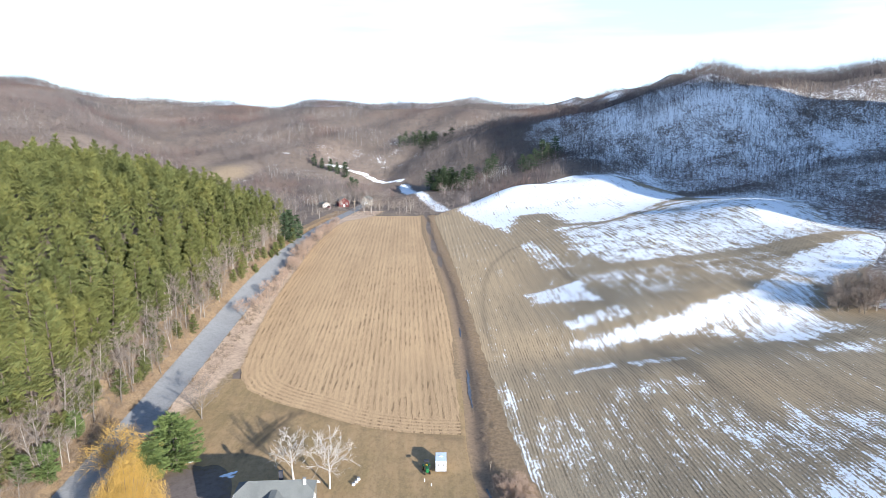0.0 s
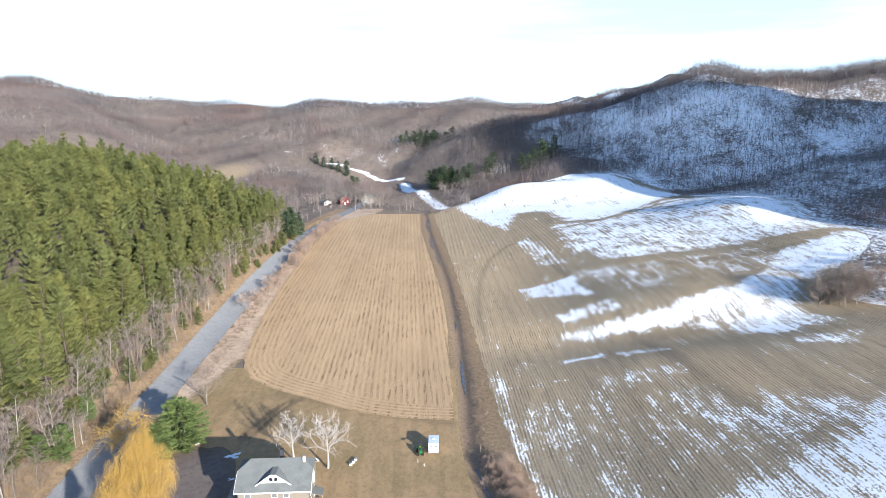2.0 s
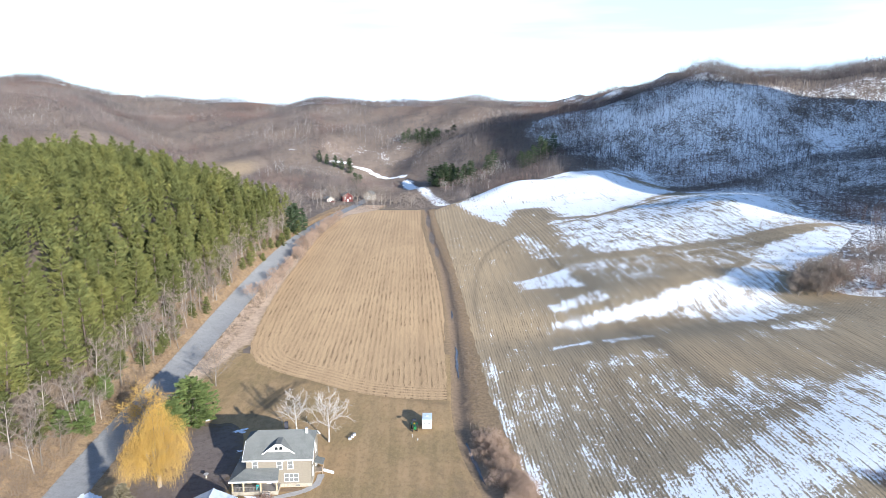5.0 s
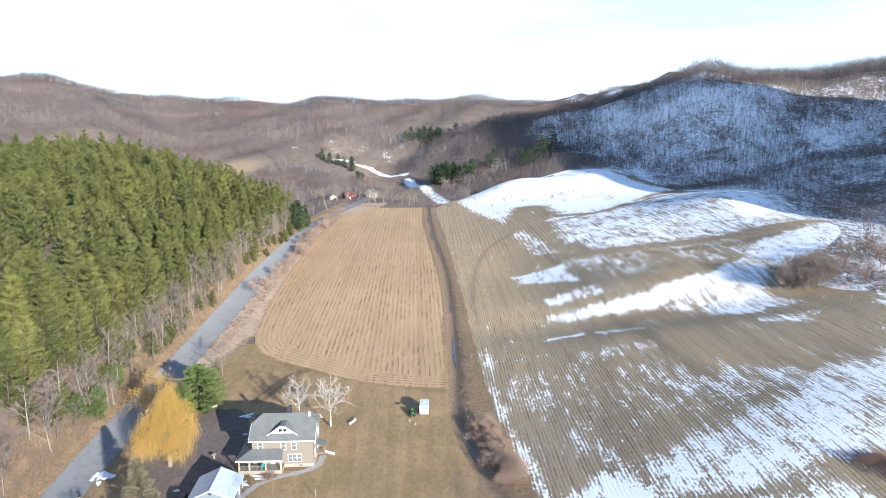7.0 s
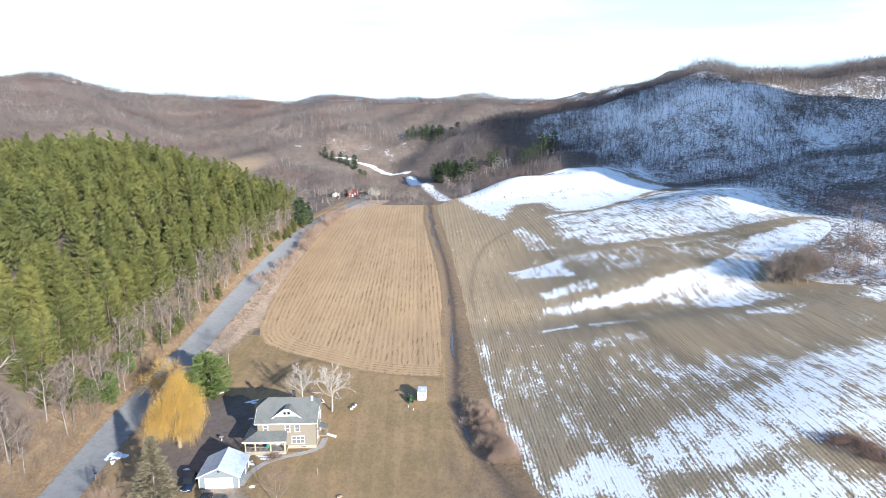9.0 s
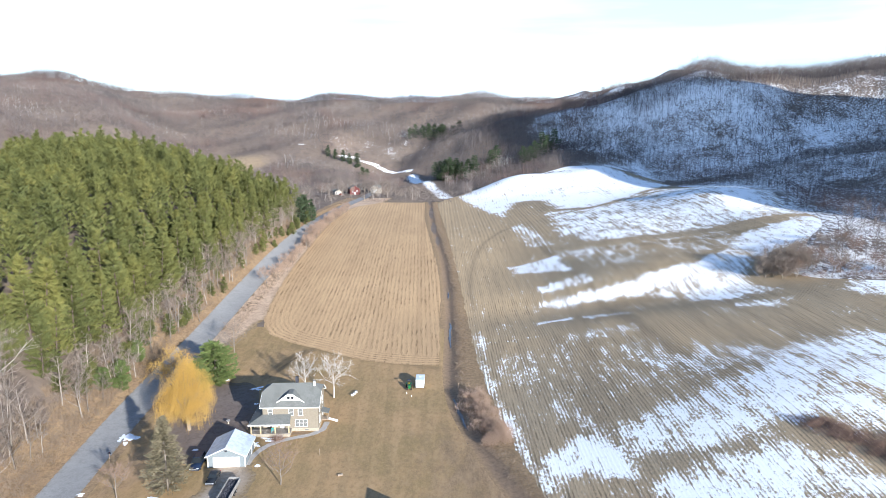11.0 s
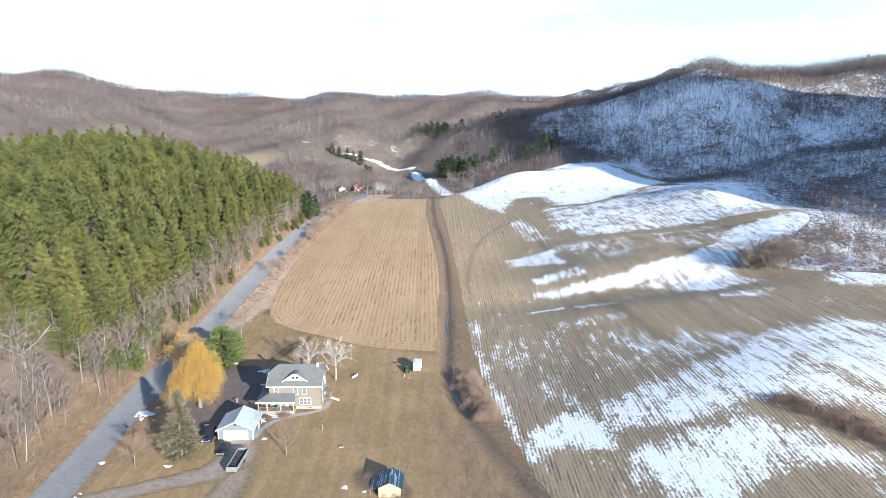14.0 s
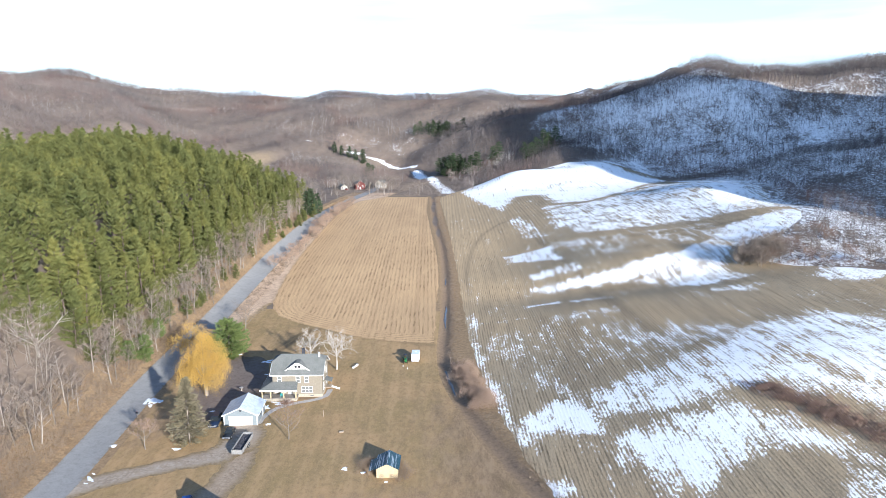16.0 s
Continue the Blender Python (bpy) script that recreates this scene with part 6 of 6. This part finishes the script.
lone[1].matrix_basis = pose(*on(-52.1, 64.7, 0), 0, 0, 0)
t = tree_kind("roadside_tree", bare_parts(9.5, 5.5, 88, 14, 6, 5, 0.05, 0.15, 0.8, 0.12, 0.04), M_BARK, M_TWIG, "spreading leafless tree at the field's corner", "bare tree", "", "crown")
t.matrix_basis = pose(*on(-55.5, 135.5, 0), 0, 0, 0)
t = tree_kind("dead_tree", bare_parts(11, 9.0, 89, 10, 6, 4, 0.15, 0.42, 0.75, 0.06, 0.06), M_PALE, M_STEM, "big pale dead tree with crooked limbs", "dead tree", "", "crown")
t.matrix_basis = pose(*on(-87.5, 86.5, 0), 0, 0, 200)

r9 = np.random.default_rng(9)
slim = [tree_kind("bank_tree", bare_parts(h, sp, 90 + i, 11, 4, 4, 0.03, th, 0.95, 0.3, 0.055), M_STEM if i < 3 else M_BARK, M_TWIG, lab, "bare tree", "road bank trees", "crown")
        for i, (h, sp, th, lab) in enumerate(((12, 3.0, 0.14, "slender pale-barked leafless tree on the road bank"), (10, 2.6, 0.12, "slender pale-barked leafless tree on the road bank"), (9, 3.4, 0.13, "pale leafless tree on the road bank"),
                                              (11, 3.6, 0.15, "grey leafless tree on the road bank"), (8, 3.2, 0.12, "grey leafless tree on the road bank"), (13, 3.4, 0.17, "tall grey leafless tree on the road bank")))]
spots = [(-73.5, 91), (-74, 100), (-74.8, 108), (-76, 112.5), (-75, 138), (-76.5, 147), (-73.6, 156), (-72.4, 63), (-74, 70), (-78, 75)]
by = np.arange(92, 345, 1.8)
spots += [(float(road_x(y) - r9.uniform(5.5, 13.5)), float(y)) for y in by]
spots += [(float(road_x(y) - r9.uniform(7, 40)), float(y)) for y in np.arange(12, 92, 0.85)]
spots += [(float(x), float(y)) for x, y in zip(r9.uniform(-135, -84, 60), r9.uniform(352, 500, 60)) if not clearing(np.array(x), np.array(y)) and x < road_x(y) - 6]
spots += [(float(x), float(y)) for x, y in zip(r9.uniform(-100, -48, 46), r9.uniform(470, 560, 46))]
spots += [(float(x), float(y)) for x, y in zip(r9.uniform(-62, -14, 18), r9.uniform(452, 476, 18))]
spots += [(float(x), float(y)) for x, y in zip(r9.uniform(-112, -84, 24), r9.uniform(52, 96, 24))]
plant(slim, spots, r9, (0.8, 1.3), 0.1, 4)
field_line = [(float(road_x(y) + r9.uniform(4.8, 9.5)), float(y)) for y in np.concatenate([np.arange(205, 270, 6), np.arange(270, 400, 2.6)])]
thin = [tree_kind("hedge_tree", bare_parts(h, sp, 100 + i, 16, 6, 6, 0.03, 0.09, 0.7, 0.08, 0.045), M_BARK, M_THICKET, "low leafless tree between road and field", "bare tree", "hedge trees", "crown") for i, (h, sp) in enumerate(((5.5, 2.6), (4.5, 2.4)))]
plant(thin, field_line, r9, (0.7, 1.35), 0.1, 4)
draw = [(121, 173.5), (131, 167), (137, 164), (143, 161), (149, 158), (155, 156), (128, 176), (136, 171), (145, 168), (152, 165), (116, 174.5), (118.5, 171), (121, 176), (116.5, 178), (124, 179), (127, 176), (130, 182), (134, 181), (138, 186), (142, 184), (146, 190), (150, 187), (131, 188), (141, 193), (152, 194), (122, 171.5), (133, 176), (146, 180), (155, 183)]
shrub = [tree_kind("draw_tree", bare_parts(h, sp, 110 + i, 20, 6, 7, 0.04, 0.14, 0.7, 0.08, 0.04), M_BARK, M_TWIG if i else M_TWIG_R, "bushy leafless tree in the snowy draw", "bare tree", "draw trees", "crown") for i, (h, sp) in enumerate(((7.5, 4.6), (9.0, 4.8), (6.5, 4.2)))]
plant(shrub, draw, r9, (0.65, 0.95), 0.1, 4)
thick = [tree_kind("field_corner_tree", bare_parts(h, sp, 115 + i, 26, 8, 9, 0.05, 0.16, 0.7, 0.08, 0.05), M_BARK, M_TWIG, "wide twiggy leafless tree at the field's snowy corner", "bare tree", "corner trees", "crown") for i, (h, sp) in enumerate(((9.5, 5.6), (8.0, 5.2)))]
plant(thick, [(118, 172.5), (113.5, 175), (122.5, 172), (118, 179), (124, 178)], np.random.default_rng(31), (0.85, 1.1), 0.1, 4)

# conifers beyond the fields
dark = [tree_kind("far_conifer", pine_parts(h, R, 120 + i, 0.08, 12, 8, 3, 1.3, 0.45, 0.05, 0.65, 5, 0.25), M_BARK, M_NEEDLE_D, "dark conifer among the bare valley woods", "conifer", "far conifers") for i, (h, R) in enumerate(((15, 4.6), (13, 4.2), (14, 4.4)))]
cpos = [(-88, 606), (-139, 690), (-130, 684), (-120, 679), (-112, 675), (-104, 671), (-84, 608), (-81, 326), (-80.5, 333), (-79, 340), (-82, 322)]
big = [(-4, 590), (2, 585), (-9, 596), (8, 588), (13, 575), (-6, 582), (-1, 578), (5, 578), (-12, 588), (9, 580), (19, 568), (25, 566), (0, 597), (40, 570), (46, 573), (68, 552), (74, 549), (80, 550), (86, 553), (92, 557), (98, 560), (-26, 775), (-16, 772), (-36, 780), (-8, 770), (-44, 783), (2, 774), (-30, 785), (-20, 783), (-12, 780), (10, 772), (-52, 780)]
dark2 = [tree_kind("valley_conifer", pine_parts(h, R, 130 + i, 0.06, 12, 8, 3, 1.5, 0.5, 0.05, 0.55, 5, 0.25), M_BARK, M_NEEDLE_D, "tall dark conifer in a valley stand", "conifer", "valley conifers") for i, (h, R) in enumerate(((19, 6.0), (17, 5.6)))]
plant(dark, cpos, np.random.default_rng(12), (0.75, 1.15), 0.2)
plant(dark2, big, np.random.default_rng(13), (0.8, 1.15), 0.2)


def brush(name, label, xs, ys, seed, size=(0.7, 1.6), n=26, width=0.05, material=None):
    """Knee- to head-high dead stems in one mesh."""
    r = np.random.default_rng(seed)
    k = len(xs)
    z = land(xs, ys)
    p = np.stack([xs, ys, z], 1)[:, None] + r.normal(0, 0.35, (k, n, 3)) * [1, 1, 0]
    s = r.uniform(*size, (k, 1, 1))
    d = unit(r.normal(0, 0.5, (k, n, 3)) + [0, 0, 0.9])
    d[..., 2] = np.abs(d[..., 2])
    e = p + d * s * r.uniform(0.5, 1.1, (k, n, 1))
    return tagged(leafy(name, blades(p.reshape(-1, 3), e.reshape(-1, 3), width, r), material or M_BRUSH), label, "brush", kind="stuff")


def scatter(n, fx, y0, y1, r):
    y = r.uniform(y0, y1, n)
    return fx(y, r), y


ra = np.random.default_rng(21)
brush("bank_brush", "dead brown brush and saplings on the road bank", *scatter(4200, lambda y, r: road_x(y) - r.uniform(5.5, 17, len(y)), 10, 345, ra), 31, (0.9, 3.4), 20, 0.05)
brush("bank_grass", "tall dead tan grass along the road", *scatter(2200, lambda y, r: road_x(y) - r.uniform(3.8, 8, len(y)), 20, 430, ra), 32, (0.4, 0.9), 12, 0.06, M_VERGE)
brush("field_edge_brush", "dead brown brush between the road and the field", *scatter(900, lambda y, r: road_x(y) + r.uniform(4.0, 8.5, len(y)), 150, 400, ra), 33, (0.5, 1.5), 16, 0.05)
def thicket(name, label, centres, seed, material, r0=1.1, h=1.7, n=260, width=0.05):
    """Low mounds of tangled bare twigs in one mesh."""
    r = np.random.default_rng(seed)
    c = np.asarray(centres, float)
    k = len(c)
    size = r.uniform(0.7, 1.3, (k, 1))
    u = unit(r.normal(0, 1, (k, n, 3)))
    u[..., 2] = np.abs(u[..., 2])
    p = u * (r.uniform(0.15, 1.0, (k, n)) ** 0.5)[..., None] * np.stack([r0 * size + 0 * u[..., 0], r0 * size + 0 * u[..., 0], h * size + 0 * u[..., 0]], -1)
    p = p + np.stack([c[:, 0], c[:, 1], land(c[:, 0], c[:, 1])], 1)[:, None]
    d = unit(u * 0.6 + r.normal(0, 0.7, u.shape) + [0, 0, 0.25])
    e = p + d * r.uniform(0.25, 0.75, (k, n, 1))
    return tagged(leafy(name, blades(p.reshape(-1, 3), e.reshape(-1, 3), width, r), material), label, "brush", kind="stuff")


ty = ra.uniform(84, 110, 110)
thicket("ditch_brush", "dense matted reddish-tan brush along the ditch", np.stack([ditch_x(ty) + 4.6 + ra.normal(0, 1.7, 110), ty], 1), 34, M_THICKET, 1.3, 2.3)
brush("ditch_grass", "dead brown grass along the ditch", *scatter(2200, lambda y, r: ditch_x(y) + r.uniform(1.5, 5, len(y)), 30, 440, ra), 35, (0.3, 0.8), 10, 0.06)
lt = ra.uniform(0, 1, 420)
brush("gully_brush", "reddish brown brush in a gully of the snowy field", 75 + 17 * lt + ra.normal(0, 1.2 + 2.2 * lt), 76 - 28 * lt + ra.normal(0, 1.2 + 2.2 * lt), 36, (0.4, 1.2), 12, 0.05, M_TWIG_R)
gt = ra.uniform(0, 1, 150)
thicket("gully_thicket", "low reddish brown brush filling a gully of the snowy field", np.stack([75 + 17 * gt + ra.normal(0, 1.2 + 1.6 * gt), 76 - 28 * gt + ra.normal(0, 1.2 + 1.8 * gt)], 1), 43, M_TWIG_R, 1.2, 0.8, 230, 0.03)
dx = ra.uniform(113, 165, 60)
thicket("draw_brush", "dense brown brush at the mouth of the draw", np.stack([dx, 175 - 0.58 * (dx - 118) + ra.uniform(0, 18, 60)], 1), 37, M_TWIG_R, 1.8, 1.3, 170, 0.06)
brush("valley_brush", "low brown brush in the valley bottom", ra.uniform(-95, 10, 1500), ra.uniform(442, 560, 1500), 38, (0.8, 2.2), 14, 0.07, M_TWIG)
brush("yard_brush", "grey leafless shrub beside the shed", 1.6 + ra.normal(0, 0.7, 60), 57.5 + ra.normal(0, 1.0, 60), 39, (0.8, 2.1), 60, 0.016)
brush("yard_brush", "grey leafless bush behind the shed", -5.6 + ra.normal(0, 0.9, 60), 60.0 + ra.normal(0, 1.2, 60), 44, (0.9, 2.4), 60, 0.016)
brush("porch_shrub", "reddish leafless shrub before the porch", -29.0 + ra.normal(0, 0.6, 30), 86.6 + ra.normal(0, 0.5, 30), 40, (0.9, 2.0), 24, 0.03, M_TWIG_R)


def garden_urn(at):
    """A pale stone bowl on a foot, beside the willow."""
    e = thing("garden_urn", "pale stone bowl on a foot beside the willow", "garden urn", at)
    part("foot", tube((0, 0, 0), (0, 0, 0.55), 0.2, 0.12, 12), M_STONE, e)
    part("bowl", tube((0, 0, 0.52), (0, 0, 0.85), 0.2, 0.5, 16), M_CONCRETE, e)
    return e


garden_urn(on(-42.2, 93.5))
